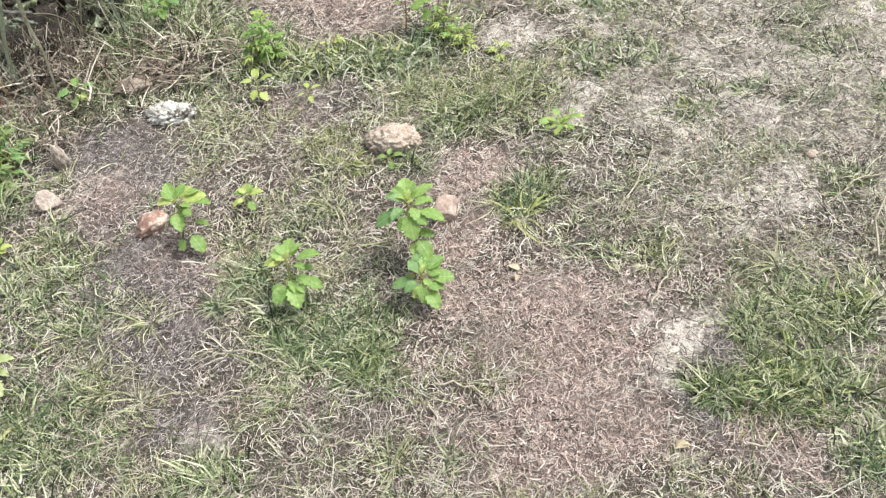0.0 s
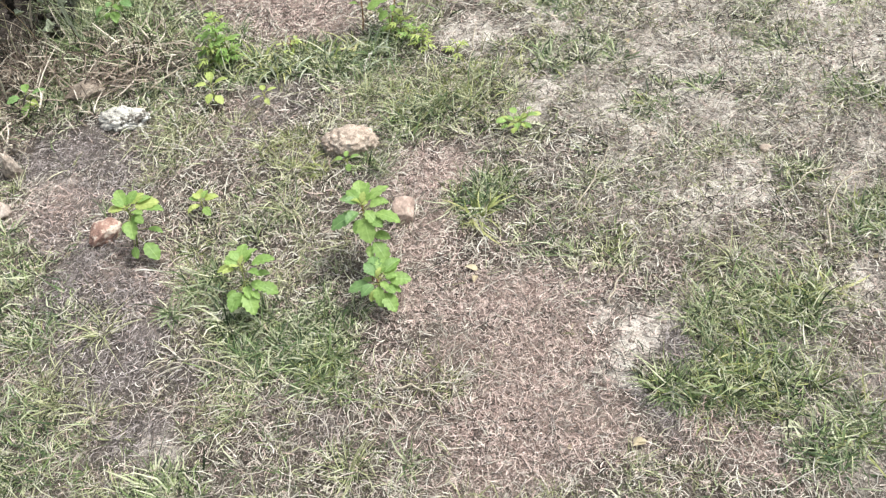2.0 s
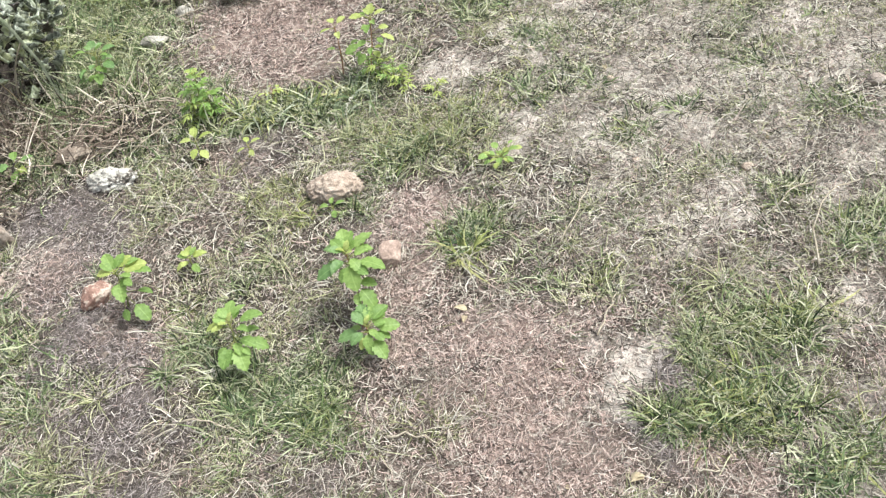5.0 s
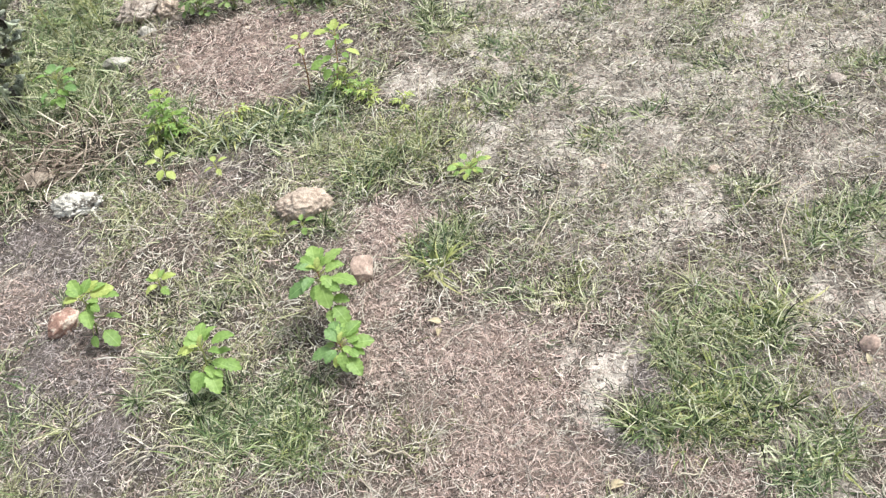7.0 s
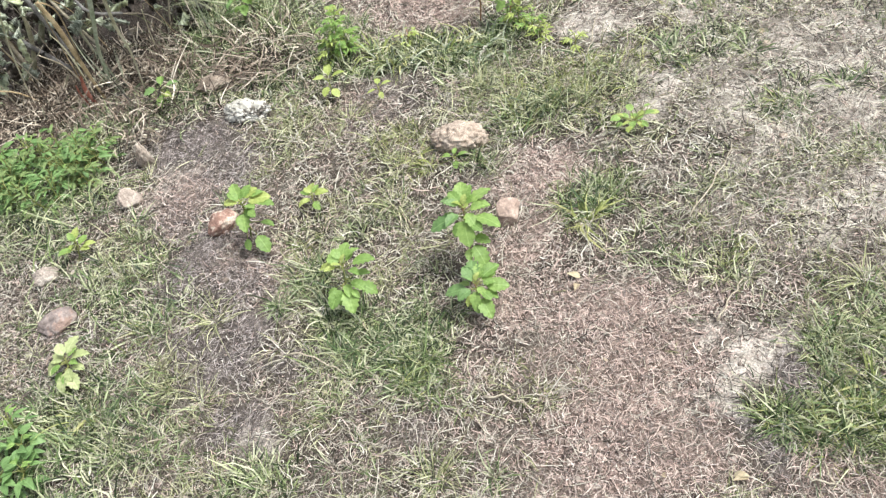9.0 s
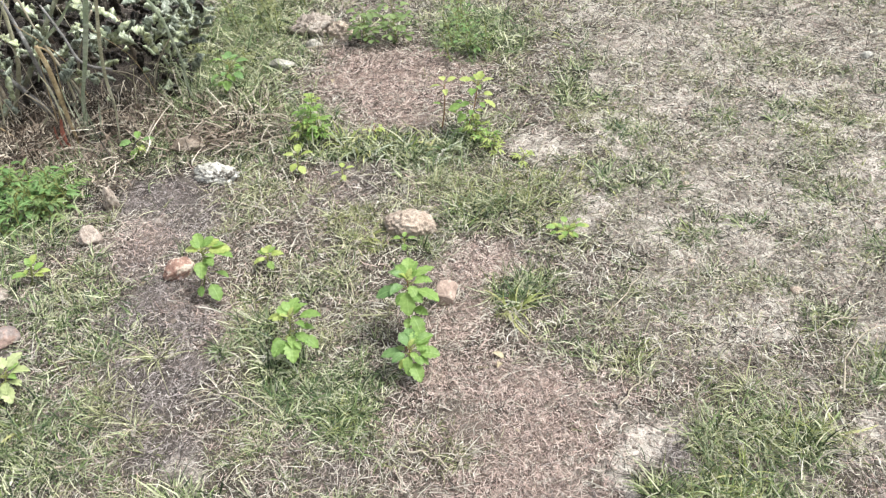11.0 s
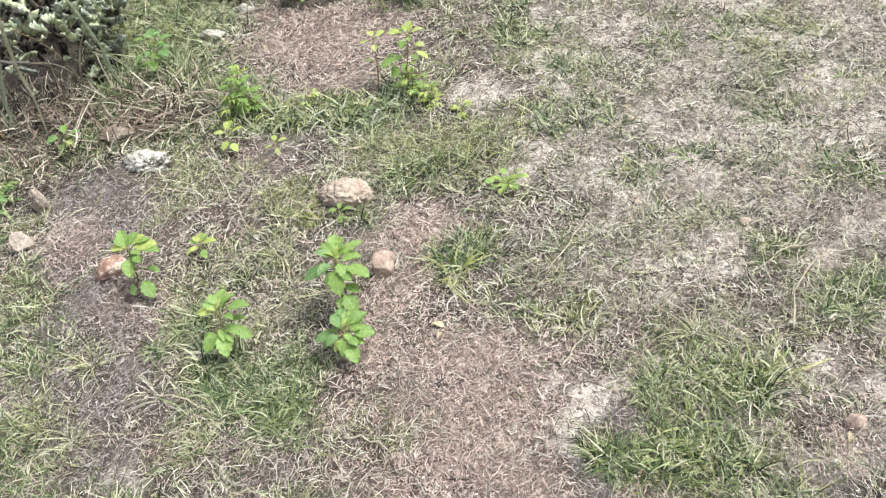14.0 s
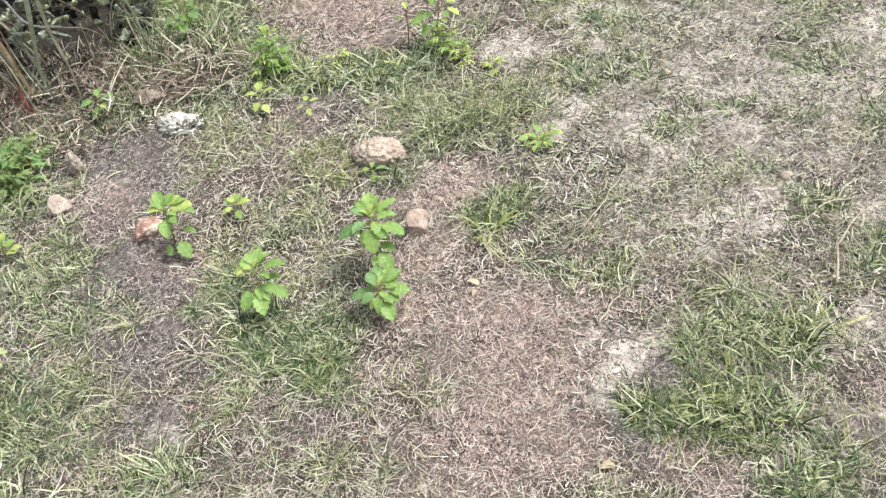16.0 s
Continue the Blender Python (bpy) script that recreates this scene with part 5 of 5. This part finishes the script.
def fallen_leaves(rng):
    """Curled dead leaves of a few shapes, strewn about."""
    models = []
    for k in range(5):
        v, q = leaflet_geometry(1.0, 0.42 + 0.09 * k, 0.25 + 0.12 * k, 0.9, k % 2 == 0, 7)
        me = quads_mesh("dead_leaf", v, q)
        me.materials.append(M_LEAF_BROWN)
        models.append(me)
    x, y = scatter(rng, 1200, lambda x, y: 0.12 + 0.3 * bare_at(x, y))
    for k in range(min(60, len(x))):
        ob = new("dead_leaf", models[k % 5])
        s = float(rng.uniform(0.012, 0.030))
        ob.matrix_world = pose(x[k], y[k], height_at(x[k], y[k]) + 0.008, rng.uniform(-25, 25), rng.uniform(-15, 15), rng.uniform(0, 360)) \
            @ Matrix.Diagonal((s, s, s, 1))
        tagged(ob, "small curled dead leaf on the litter", "leaf", "fallen leaves")
    for x0, y0, s, turn in ((0.215, 0.850, 0.030, 20), (0.245, 0.856, 0.027, 160), (-0.045, 1.356, 0.030, -20), (-0.03, 1.30, 0.028, 70)):
        ob = new("dead_leaf", models[2])
        ob.matrix_world = pose(x0, y0, height_at(x0, y0) + 0.016, 10, -14, turn) @ Matrix.Diagonal((s, s, s, 1))
        tagged(ob, "curled yellowish dead leaf on bare soil", "leaf", "fallen leaves")


# ---- single tufts of grass ----
def tuft_model(seed, count, tall, wide, rise, bend, spread):
    g = np.random.RandomState(seed)
    a = g.uniform(0, 6.283, count)
    d = spread * np.sqrt(g.uniform(0, 1, count))
    v, q = strands(g, d * np.cos(a), d * np.sin(a), np.zeros(count), g.gamma(7, tall / 7, count), wide * g.uniform(0.6, 1.3, count),
                   g.normal(rise, 0.25, count), g.normal(bend, 0.35, count), a + g.normal(0, 0.5, count), g.normal(0, 0.5, count), 5, 0.9, False)
    v[:, 2] = np.maximum(v[:, 2], -0.004)
    return quads_mesh("grass_tuft", v, q)


def tufts(rng):
    kinds = {
        "fresh": [tuft_model(1 + k, 30, 0.060, 0.0060, 0.65, 0.9, 0.022) for k in range(3)],
        "green": [tuft_model(11 + k, 60, 0.052, 0.0048, 0.6, 0.85, 0.030) for k in range(4)],
        "straw": [tuft_model(21 + k, 60, 0.075, 0.0030, 0.55, 0.7, 0.022) for k in range(3)],
        "strap": [tuft_model(51 + k, 10, 0.085, 0.0080, 0.45, 0.9, 0.012) for k in range(3)],
        "broad": [tuft_model(41 + k, 8, 0.105, 0.0100, 0.55, 0.5, 0.006) for k in range(3)],
        "star": [tuft_model(31 + k, 30, 0.058, 0.0026, 0.35, 0.45, 0.010) for k in range(2)],
    }
    for kind, mat in (("fresh", M_FRESH), ("green", M_GREEN), ("straw", M_DRY), ("star", M_STRAW), ("broad", M_FRESH), ("strap", M_STRAP)):
        for me in kinds[kind]:
            me.materials.append(mat)
    words = {"fresh": "bright green tuft of broad grass blades", "green": "dull green tuft of short grass",
             "straw": "half-dry olive tuft of thin grass", "star": "dead straw-coloured tuft splayed flat", "strap": "dark green clump of broad strap-like grass", "broad": "sprawling clump of broad yellow-green grass blades"}
    spots = [("broad", -0.010, 1.525, 0.8), ("broad", 0.010, 1.515, 0.6), ("fresh", 0.0, 1.53, 1.0), ("strap", -0.60, 2.37, 1.1), ("strap", -0.50, 2.33, 1.1), ("strap", -0.45, 2.36, 1.2), ("strap", -0.37, 2.38, 1.1), ("strap", -0.28, 2.34, 1.0),
             ("strap", -0.54, 2.40, 1.0), ("strap", -0.20, 2.33, 1.0), ("strap", -0.33, 2.30, 0.9), ("fresh", -0.44, 1.86, 0.9), ("fresh", -0.40, 1.80, 0.8), ("straw", -0.47, 1.82, 0.9),
             ("strap", -0.42, 2.40, 1.1), ("broad", -0.33, 2.35, 0.8), ("strap", -0.24, 2.40, 1.0), ("broad", 0.48, 0.94, 0.55), ("broad", 0.40, 1.00, 0.55), ("fresh", -0.55, 2.36, 1.2), ("fresh", -0.62, 2.42, 1.3),
             ("fresh", -0.40, 2.37, 1.2), ("fresh", -0.30, 2.42, 1.1), ("broad", 0.62, 1.17, 0.6), ("broad", 0.70, 1.14, 0.6),
             ("broad", 0.36, 0.93, 0.45), ("broad", 0.44, 0.99, 0.45), ("broad", 0.60, 0.80, 0.6), ("fresh", -1.18, 1.10, 1.1),
             ("star", -0.690, 1.215, 1.2), ("star", -0.437, 0.845, 0.6), ("star", -0.10, 1.06, 0.9), ("star", 0.385, 1.49, 1.0),
             ("star", -0.20, 0.83, 0.8), ("star", 0.80, 1.02, 0.8)]
    for kind, count, field in (("green", 70, lush_at), ("straw", 85, olive_at), ("fresh", 6, lush_at)):
        x, y = scatter(rng, 9000, lambda x, y: np.clip(field(x, y) - 0.3, 0, 1) * (bare_at(x, y) < 0.5))
        spots += [(kind, float(x[k]), float(y[k]), float(rng.uniform(0.55, 0.95))) for k in range(min(count, len(x)))]
    for k, (kind, x, y, s) in enumerate(spots):
        ob = new("grass_tuft", kinds[kind][k % len(kinds[kind])])
        ob.matrix_world = pose(x, y, height_at(x, y) - 0.001, 0, 0, rng.uniform(0, 360)) @ Matrix.Diagonal((s, s, s * rng.uniform(0.8, 1.1), 1))
        tagged(ob, words[kind], "grass", "tufts of grass")


# ---- the spurge hedge and its canes ----
def spurge_stem_model(seed, length, radius, rings=10):
    """A three-winged succulent stem with wavy, toothed edges."""
    r = random.Random(seed)
    bend_x, bend_y, twist = r.uniform(-0.25, 0.25), r.uniform(-0.25, 0.25), r.uniform(-0.7, 0.7)
    teeth = length / 0.021
    v, q, rim = [], [], []
    for k in range(rings + 1):
        f = k / rings
        tooth = abs(((f * teeth + 0.1 * r.uniform(-1, 1)) % 1.0) * 2 - 1)
        end = math.sqrt(max(0.02, 1 - max(0, (f - 0.82) / 0.18) ** 2)) * (0.65 + 0.35 * min(1, f / 0.15))
        c = Vector((bend_x * f * f * length, bend_y * f * f * length, f * length))
        for s in range(6):
            a = twist * f + s * math.pi / 3
            wing = s % 2 == 0
            rad = radius * end * ((0.40 + 0.60 * tooth) * r.uniform(0.85, 1.15) if wing else 0.24)
            v.append((c.x + rad * math.cos(a), c.y + rad * math.sin(a), c.z))
            rim.append(max((0.66 + 0.34 * tooth) if wing else 0.0, 0.85 * (f > 0.95)))
    for k in range(rings):
        for s in range(6):
            a, b = 6 * k + s, 6 * k + (s + 1) % 6
            q.append((a, b, b + 6, a + 6))
    me = quads_mesh("stem", v, q, False)
    me.attributes.new("rim", "FLOAT", "POINT").data.foreach_set("value", np.array(rim, np.float32))
    return me


def spurge_hedge():
    hedge = tagged(new("spurge_hedge"), "dark grey-green thorny spurge hedge with pale-toothed stems", "bush")
    hedge.location = (-1.9, 2.8, 0)
    models = []
    for k in range(12):
        me = spurge_stem_model(k, 0.052 + 0.012 * (k % 5), 0.018 + 0.004 * (k % 4))
        me.materials.append(M_SPURGE_DEAD_SHADED if k > 8 else M_SPURGE)
        models.append(me)
    r = random.Random(77)
    made, stems = 0, []
    while made < 3000:
        x, y = r.uniform(-3.2, -1.12), r.uniform(1.9, 3.9)
        inside = float(hedge_depth(x, y))
        if inside < -0.10:
            continue
        top = min(0.32 + 1.7 * max(inside, 0.0), 0.95)
        low = max(0.03, 0.12 - 2.6 * inside) if inside < 0.1 else 0.03
        if low >= top + 0.1:
            continue
        z = r.uniform(low, top + 0.1)
        out = max(0.0, 0.25 - inside) * 2.2
        aim = Vector((r.gauss(0.3 * out + 0.1, 0.6), r.gauss(-0.9 * out - 0.1, 0.6), 0.8)).normalized()
        s = r.uniform(0.65, 1.15)
        m = Matrix.Translation((x + 1.9, y - 2.8, z - 0.05)) @ aim.to_track_quat("Z", "X").to_matrix().to_4x4() \
            @ pose(0, 0, 0, 0, 0, r.uniform(0, 360)) @ Matrix.Diagonal((s, s, s, 1))
        # Deep and low stems mostly take the dark skin, painting the shaded gaps.
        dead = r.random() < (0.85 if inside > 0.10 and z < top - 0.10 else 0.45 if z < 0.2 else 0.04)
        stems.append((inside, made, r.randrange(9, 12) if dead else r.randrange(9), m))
        made += 1
    stems.sort()
    for _, _, k, m in stems[:300]:
        ob = new("stem", models[k])
        ob.parent, ob.matrix_basis = hedge, m
    shapes = []
    for me in models:
        v, q, e = np.zeros(3 * len(me.vertices)), np.zeros(4 * len(me.polygons), int), np.zeros(len(me.vertices))
        me.vertices.foreach_get("co", v)
        me.loops.foreach_get("vertex_index", q)
        me.attributes["rim"].data.foreach_get("value", e)
        shapes.append((v.reshape(-1, 3), q.reshape(-1, 4), e))
    for name, mat, kinds in (("stem_tangle", M_SPURGE, range(9)), ("dead_stem_tangle", M_SPURGE_DEAD_SHADED, range(9, 12))):
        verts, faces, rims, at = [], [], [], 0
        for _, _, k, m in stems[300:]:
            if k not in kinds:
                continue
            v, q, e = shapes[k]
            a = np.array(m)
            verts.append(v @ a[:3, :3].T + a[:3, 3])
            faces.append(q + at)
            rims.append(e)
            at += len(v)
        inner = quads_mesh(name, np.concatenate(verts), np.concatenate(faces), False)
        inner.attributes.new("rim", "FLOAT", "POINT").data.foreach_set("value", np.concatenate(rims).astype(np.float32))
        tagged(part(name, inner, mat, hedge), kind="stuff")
    for k in range(9):
        x, y = r.uniform(-3.0, -1.45), r.uniform(2.3, 3.9)
        if hedge_depth(x, y) < 0.05:
            continue
        pts = arc((x + 1.9, y - 2.8, -0.02), (x + 1.9 + r.uniform(-0.12, 0.12), y - 2.8 + r.uniform(-0.15, 0.08), r.uniform(0.35, 0.6)), (0, 0, 0), 6, 0.015, k)
        part("branch", tube_mesh("branch", pts, [0.013, 0.012, 0.011, 0.010, 0.009, 0.007], 7), M_STONE_GREY, hedge, "bare woody grey-brown branch")
    return hedge


spurge_hedge()


def smooth_line(points, n):
    """n points along a smooth curve through the given ones, seen from the first."""
    p = [Vector(q) for q in points]
    p = [p[0] * 2 - p[1]] + p + [p[-1] * 2 - p[-2]]
    out = []
    for k in range(n):
        f = k / (n - 1) * (len(p) - 3)
        i = min(int(f), len(p) - 4)
        f -= i
        a, b, c, d = p[i:i + 4]
        out.append(b + ((c - a) * f + (a * 2 - b * 5 + c * 4 - d) * f ** 2 + (b * 3 - a - c * 3 + d) * f ** 3) * 0.5 - p[1])
    return out


def cane(points, radius, mat, label, seed):
    """A long cane through the points."""
    a = Vector(points[0])
    pts = smooth_line(points, 11)
    me = tube_mesh("cane", pts, [radius * (1.12 if k % 4 == 0 else 1.0) * (1 - 0.35 * k / 10) for k in range(11)], 8)
    ob = part("cane", me, mat)
    ob.location = a
    return tagged(ob, label, "cane", "canes leaning in the hedge")


cane(((-1.663, 2.60, 0.10), (-1.728, 2.58, 0.326), (-1.749, 2.55, 0.56)), 0.0055, M_TWIG, "grey dead cane standing in the hedge", 4)
cane(((-1.933, 2.66, 0.15), (-1.765, 2.65, 0.368), (-1.60, 2.64, 0.56)), 0.011, M_CANE, "thick green-grey cane crossing the hedge", 5)
cane(((-2.017, 2.62, 0.05), (-2.001, 2.60, 0.31), (-1.912, 2.57, 0.60)), 0.011, M_TWIG, "thick grey dead cane leaning in the hedge", 6)
cane(((-2.004, 2.58, 0.02), (-1.86, 2.57, 0.279), (-1.799, 2.55, 0.62)), 0.009, M_CANE_PALE, "pale cane crossing the front of the hedge", 7)
cane(((-1.52, 2.60, 0.23), (-1.562, 2.50, 0.304), (-1.593, 2.50, 0.401), (-1.635, 2.50, 0.52)), 0.006, M_CANE_GREY, "grey dead cane slanting before the hedge", 9)
cane(((-1.80, 2.58, 0.04), (-1.912, 2.50, 0.319), (-1.892, 2.50, 0.416), (-1.85, 2.50, 0.54)), 0.010, M_CANE_GREY, "thick lilac-grey dead cane before the hedge", 10)
cane(((-1.79, 2.60, 0.03), (-1.745, 2.50, 0.371), (-1.753, 2.50, 0.435), (-1.77, 2.50, 0.54)), 0.008, M_CANE_GREY, "lilac-grey dead cane standing in the hedge", 11)
cane(((-1.896, 2.60, 0.10), (-1.978, 2.59, 0.307), (-2.06, 2.58, 0.40)), 0.003, M_TWIG, "thin grey dead twig tangled in the hedge", 8)


def strap_leaf(points, width, mat, label, narrow=0.5, seed=0):
    """A long leaf through the points, folded along its middle, of that width at its middle; narrow: how much narrower it ends."""
    a = Vector(points[0])
    v, q = [], []
    line = smooth_line(points, 21)
    for k, p in enumerate(line):
        f = k / 20
        along = (line[min(k + 1, 20)] - line[max(k - 1, 0)]).normalized()
        w = 0.5 * width * ((0.45 + 1.1 * f) if f < 0.5 else 1.0 - (1 - narrow) * (f - 0.5) * 2)
        side = along.cross(Vector((math.sin(0.5 * f + seed), -0.8 * math.cos(0.5 * f + seed), 0.6))).normalized()
        deep = side.cross(along) * w * 0.45
        v += [p - side * w - deep, p, p + side * w - deep]
    for k in range(20):
        for i in (0, 1):
            q.append((3 * k + i, 3 * k + i + 1, 3 * k + i + 4, 3 * k + i + 3))
    me = quads_mesh("strap_leaf", [tuple(p) for p in v], q)
    ob = part("strap_leaf", me, mat)
    ob.location = a
    return tagged(ob, label, "leaf", "long leaves before the hedge")


strap_leaf(((-1.247, 2.652, -0.01), (-1.257, 2.632, 0.14), (-1.241, 2.612, 0.243), (-1.245, 2.592, 0.342), (-1.251, 2.572, 0.437), (-1.28, 2.552, 0.52),
            (-1.327, 2.532, 0.555), (-1.426, 2.512, 0.562)), 0.0105, M_STRAP, "long grey-green strap-like leaf arching over before the hedge", 0.8, 0.1)
strap_leaf(((-1.478, 2.402, -0.01), (-1.432, 2.392, 0.18), (-1.420, 2.380, 0.298), (-1.388, 2.366, 0.43), (-1.345, 2.352, 0.56), (-1.313, 2.34, 0.66)),
           0.0125, M_CANE_PALE, "long pale half-dry strap-like leaf before the hedge", 0.9, 0.0)
strap_leaf(((-1.656, 2.50, -0.01), (-1.622, 2.50, 0.14), (-1.549, 2.49, 0.30), (-1.488, 2.48, 0.44), (-1.443, 2.47, 0.55), (-1.405, 2.46, 0.66)),
           0.018, M_STRAP, "broad upright dark green strap-like leaf", 0.9, 0.2)
strap_leaf(((-1.78, 2.53, 0.22), (-1.708, 2.52, 0.359), (-1.588, 2.51, 0.459), (-1.499, 2.50, 0.545), (-1.409, 2.50, 0.584)), 0.014, M_STRAP,
           "grey-green strap-like leaf leaning across the hedge", 0.6, 1.0)
strap_leaf(((-1.643, 2.42, -0.01), (-1.647, 2.42, 0.082), (-1.638, 2.41, 0.214), (-1.629, 2.40, 0.328), (-1.634, 2.39, 0.42)), 0.017, M_CANE_DRY,
           "broken yellow-brown dry strap-like leaf", 0.9, 0.1)
strap_leaf(((-1.652, 2.425, -0.01), (-1.640, 2.418, 0.16), (-1.610, 2.410, 0.31), (-1.602, 2.405, 0.37), (-1.613, 2.395, 0.405), (-1.634, 2.388, 0.418)), 0.008, M_CANE_DRY,
           "thin yellow-brown dry strap-like leaf bent over at its end", 0.6, -0.4)
strap_leaf(((-1.675, 2.42, -0.01), (-1.662, 2.415, 0.13), (-1.660, 2.410, 0.24), (-1.675, 2.405, 0.30)), 0.006, M_CANE_PALE, "thin pale dry strap-like leaf", 0.5, 0.6)
strap_leaf(((-1.670, 2.400, -0.01), (-1.672, 2.392, 0.075), (-1.650, 2.384, 0.14)), 0.016, M_RUST, "short rust-red dead leaf at the hedge foot", 0.5, 0.3)
strap_leaf(((-1.690, 2.395, -0.01), (-1.700, 2.390, 0.06), (-1.690, 2.384, 0.11)), 0.011, M_RUST, "small rust-red dead leaf at the hedge foot", 0.5, -0.3)
strap_leaf(((-1.853, 2.480, -0.01), (-1.804, 2.475, 0.061), (-1.760, 2.470, 0.105)), 0.014, M_CANE_PALE, "short pale dead leaf at the hedge foot", 0.5, 0.5)
strap_leaf(((-1.844, 2.312, -0.01), (-1.818, 2.312, 0.048), (-1.807, 2.312, 0.090)), 0.009, M_CANE_PALE, "short whitish dead leaf standing in straw", 0.4, 0.0)

r = random.Random(19)
for k in range(56):
    x = r.uniform(-2.5, -1.42) if k < 20 or k > 33 else r.uniform(-2.35, -1.75)
    y = float(hedge_front(x)) + r.uniform(-0.12, 0.14)
    lean_x, lean_y, z = r.uniform(-0.25, 0.3), r.uniform(-0.28, 0.05), r.uniform(0.2, 0.62)
    cane(((x, y, -0.02), (x + lean_x * 0.4, y + lean_y * 0.3, z * 0.55), (x + lean_x, y + lean_y, z)), r.uniform(0.002, 0.0055) if k < 34 else r.uniform(0.0011, 0.0021),
         (M_CANE_PALE, M_TWIG, M_CANE_DRY, M_TWIG)[k % 4], ("thin pale cane tangled in the hedge", "thin grey dead cane tangled in the hedge",
                                                        "thin yellow dry cane tangled in the hedge", "thin grey dead cane tangled in the hedge")[k % 4], 40 + k)

stone("root_stump", -1.325, 2.010, (0.050, 0.042, 0.110), M_ROOT, "pale weathered stump of a dead root in straw", 92, 20, 0.32, 0.7, 0.22, "stump")

# straw heaped at the foot of the hedge, and the longer grass beside it
HEAP = [(-1.75, 2.62, 0.20, 0.12, 1.0), (-1.56, 2.70, 0.12, 0.10, 1.0), (-2.0, 2.48, 0.20, 0.15, 1.0), (-1.53, 2.58, 0.12, 0.12, 1.0), (-1.66, 2.52, 0.13, 0.10, 0.9), (-1.40, 2.53, 0.10, 0.08, 0.6), (-1.85, 2.42, 0.15, 0.12, 0.9),
        (-2.1, 2.25, 0.22, 0.14, 1.0), (-1.95, 2.33, 0.2, 0.1, 1.0), (-1.42, 2.28, 0.22, 0.09, 0.15), (-1.08, 2.40, 0.20, 0.05, 0.4), (-1.70, 2.25, 0.2, 0.1, 0.2), (-1.34, 2.10, 0.06, 0.05, 0.4), (-1.12, 2.52, 0.2, 0.10, 0.35), (-1.2, 2.68, 0.16, 0.1, 0.25)]
LONG = [(-1.22, 2.72, 0.16, 0.18, 1.0), (-1.08, 2.62, 0.15, 0.12, 0.9), (-1.15, 3.10, 0.20, 0.30, 0.7), (-1.35, 3.5, 0.3, 0.5, 0.8),
        (-0.97, 2.75, 0.12, 0.10, 0.5), (-1.60, 1.85, 0.20, 0.20, 0.7), (-1.38, 2.76, 0.10, 0.12, 0.9), (-1.75, 2.50, 0.10, 0.08, 0.5)]
LOW = [(-1.10, 2.50, 0.20, 0.10, 0.8), (-1.35, 2.32, 0.25, 0.12, 0.7), (-0.90, 2.40, 0.14, 0.14, 0.8), (-1.65, 2.25, 0.25, 0.12, 0.9), (-1.00, 2.60, 0.15, 0.10, 0.7)]
VERGE = [(-1.22, 1.03, 0.10, 0.10, 0.9), (-1.17, 0.93, 0.14, 0.09, 0.8), (-1.30, 0.95, 0.12, 0.14, 1.0), (-1.12, 1.48, 0.09, 0.07, 0.45), (-1.05, 1.10, 0.09, 0.08, 0.35), (-1.20, 1.35, 0.08, 0.09, 0.35), (-0.71, 0.885, 0.07, 0.05, 0.9)]
hx, hy = scatter(rng, 48000, lambda x, y: patches(x, y, HEAP), True, (-2.4, -0.8, 1.9, 2.75))
hn = len(hx)
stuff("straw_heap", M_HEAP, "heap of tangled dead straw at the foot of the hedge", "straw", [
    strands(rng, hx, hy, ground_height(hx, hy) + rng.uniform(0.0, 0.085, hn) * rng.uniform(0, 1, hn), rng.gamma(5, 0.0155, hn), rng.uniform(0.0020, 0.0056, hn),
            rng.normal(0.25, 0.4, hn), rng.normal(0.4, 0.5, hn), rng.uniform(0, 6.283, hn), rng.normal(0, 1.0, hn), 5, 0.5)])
stuff("green_grass", M_GREEN, "longer tangled dark green grass beside the hedge", "grass", [
    blades(rng, 30000, lambda x, y: patches(x, y, LONG), 0.095, 0.0042, True, 1.3, (-2.1, -0.75, 1.5, 4.2), 4),
    blades(rng, 9000, lambda x, y: patches(x, y, [(-1.27, 2.66, 0.09, 0.10, 1.0), (-1.20, 2.80, 0.08, 0.14, 1.0), (-1.38, 2.60, 0.08, 0.06, 0.8)]), 0.13, 0.0038, True, 0.5, (-2.1, -0.75, 2.4, 3.2), 4),
    blades(rng, 22000, lambda x, y: patches(x, y, VERGE), 0.050, 0.0042, True, 0.8, (-1.6, -0.6, 0.5, 1.7), 3),
    blades(rng, 14000, lambda x, y: patches(x, y, LOW), 0.05, 0.0042, True, 1.0, (-2.1, -0.75, 1.9, 2.9), 3)])
stuff("long_grass", M_DRY, "longer tangled olive grass beside the hedge", "grass", [
    blades(rng, 9000, lambda x, y: patches(x, y, LONG), 0.09, 0.003, True, 1.4, (-2.1, -0.75, 1.5, 4.2), 4)])


def strap_grass():
    """Tall strap-like blades that arch up before the hedge."""
    models = [tuft_model(61 + k, 7, 0.34, 0.0105, 1.42, 0.12, 0.03) for k in range(2)]
    for me in models:
        me.materials.append(M_STRAP)
    for k, (x, y, s) in enumerate(((-1.60, 2.48, 0.7), (-1.57, 2.45, 0.55), (-1.63, 2.47, 0.8), (-1.27, 2.70, 0.45), (-1.32, 2.76, 0.5))):
        ob = new("grass_tuft", models[k % 2])
        ob.matrix_world = pose(x, y, height_at(x, y) - 0.002, 0, 0, 67 * k) @ Matrix.Diagonal((s, s, s, 1))
        tagged(ob, "tall clump of green strap-like blades before the hedge", "grass", "tufts of grass")


strap_grass()
tufts(rng)
pebbles(rng, 26)
fallen_leaves(rng)
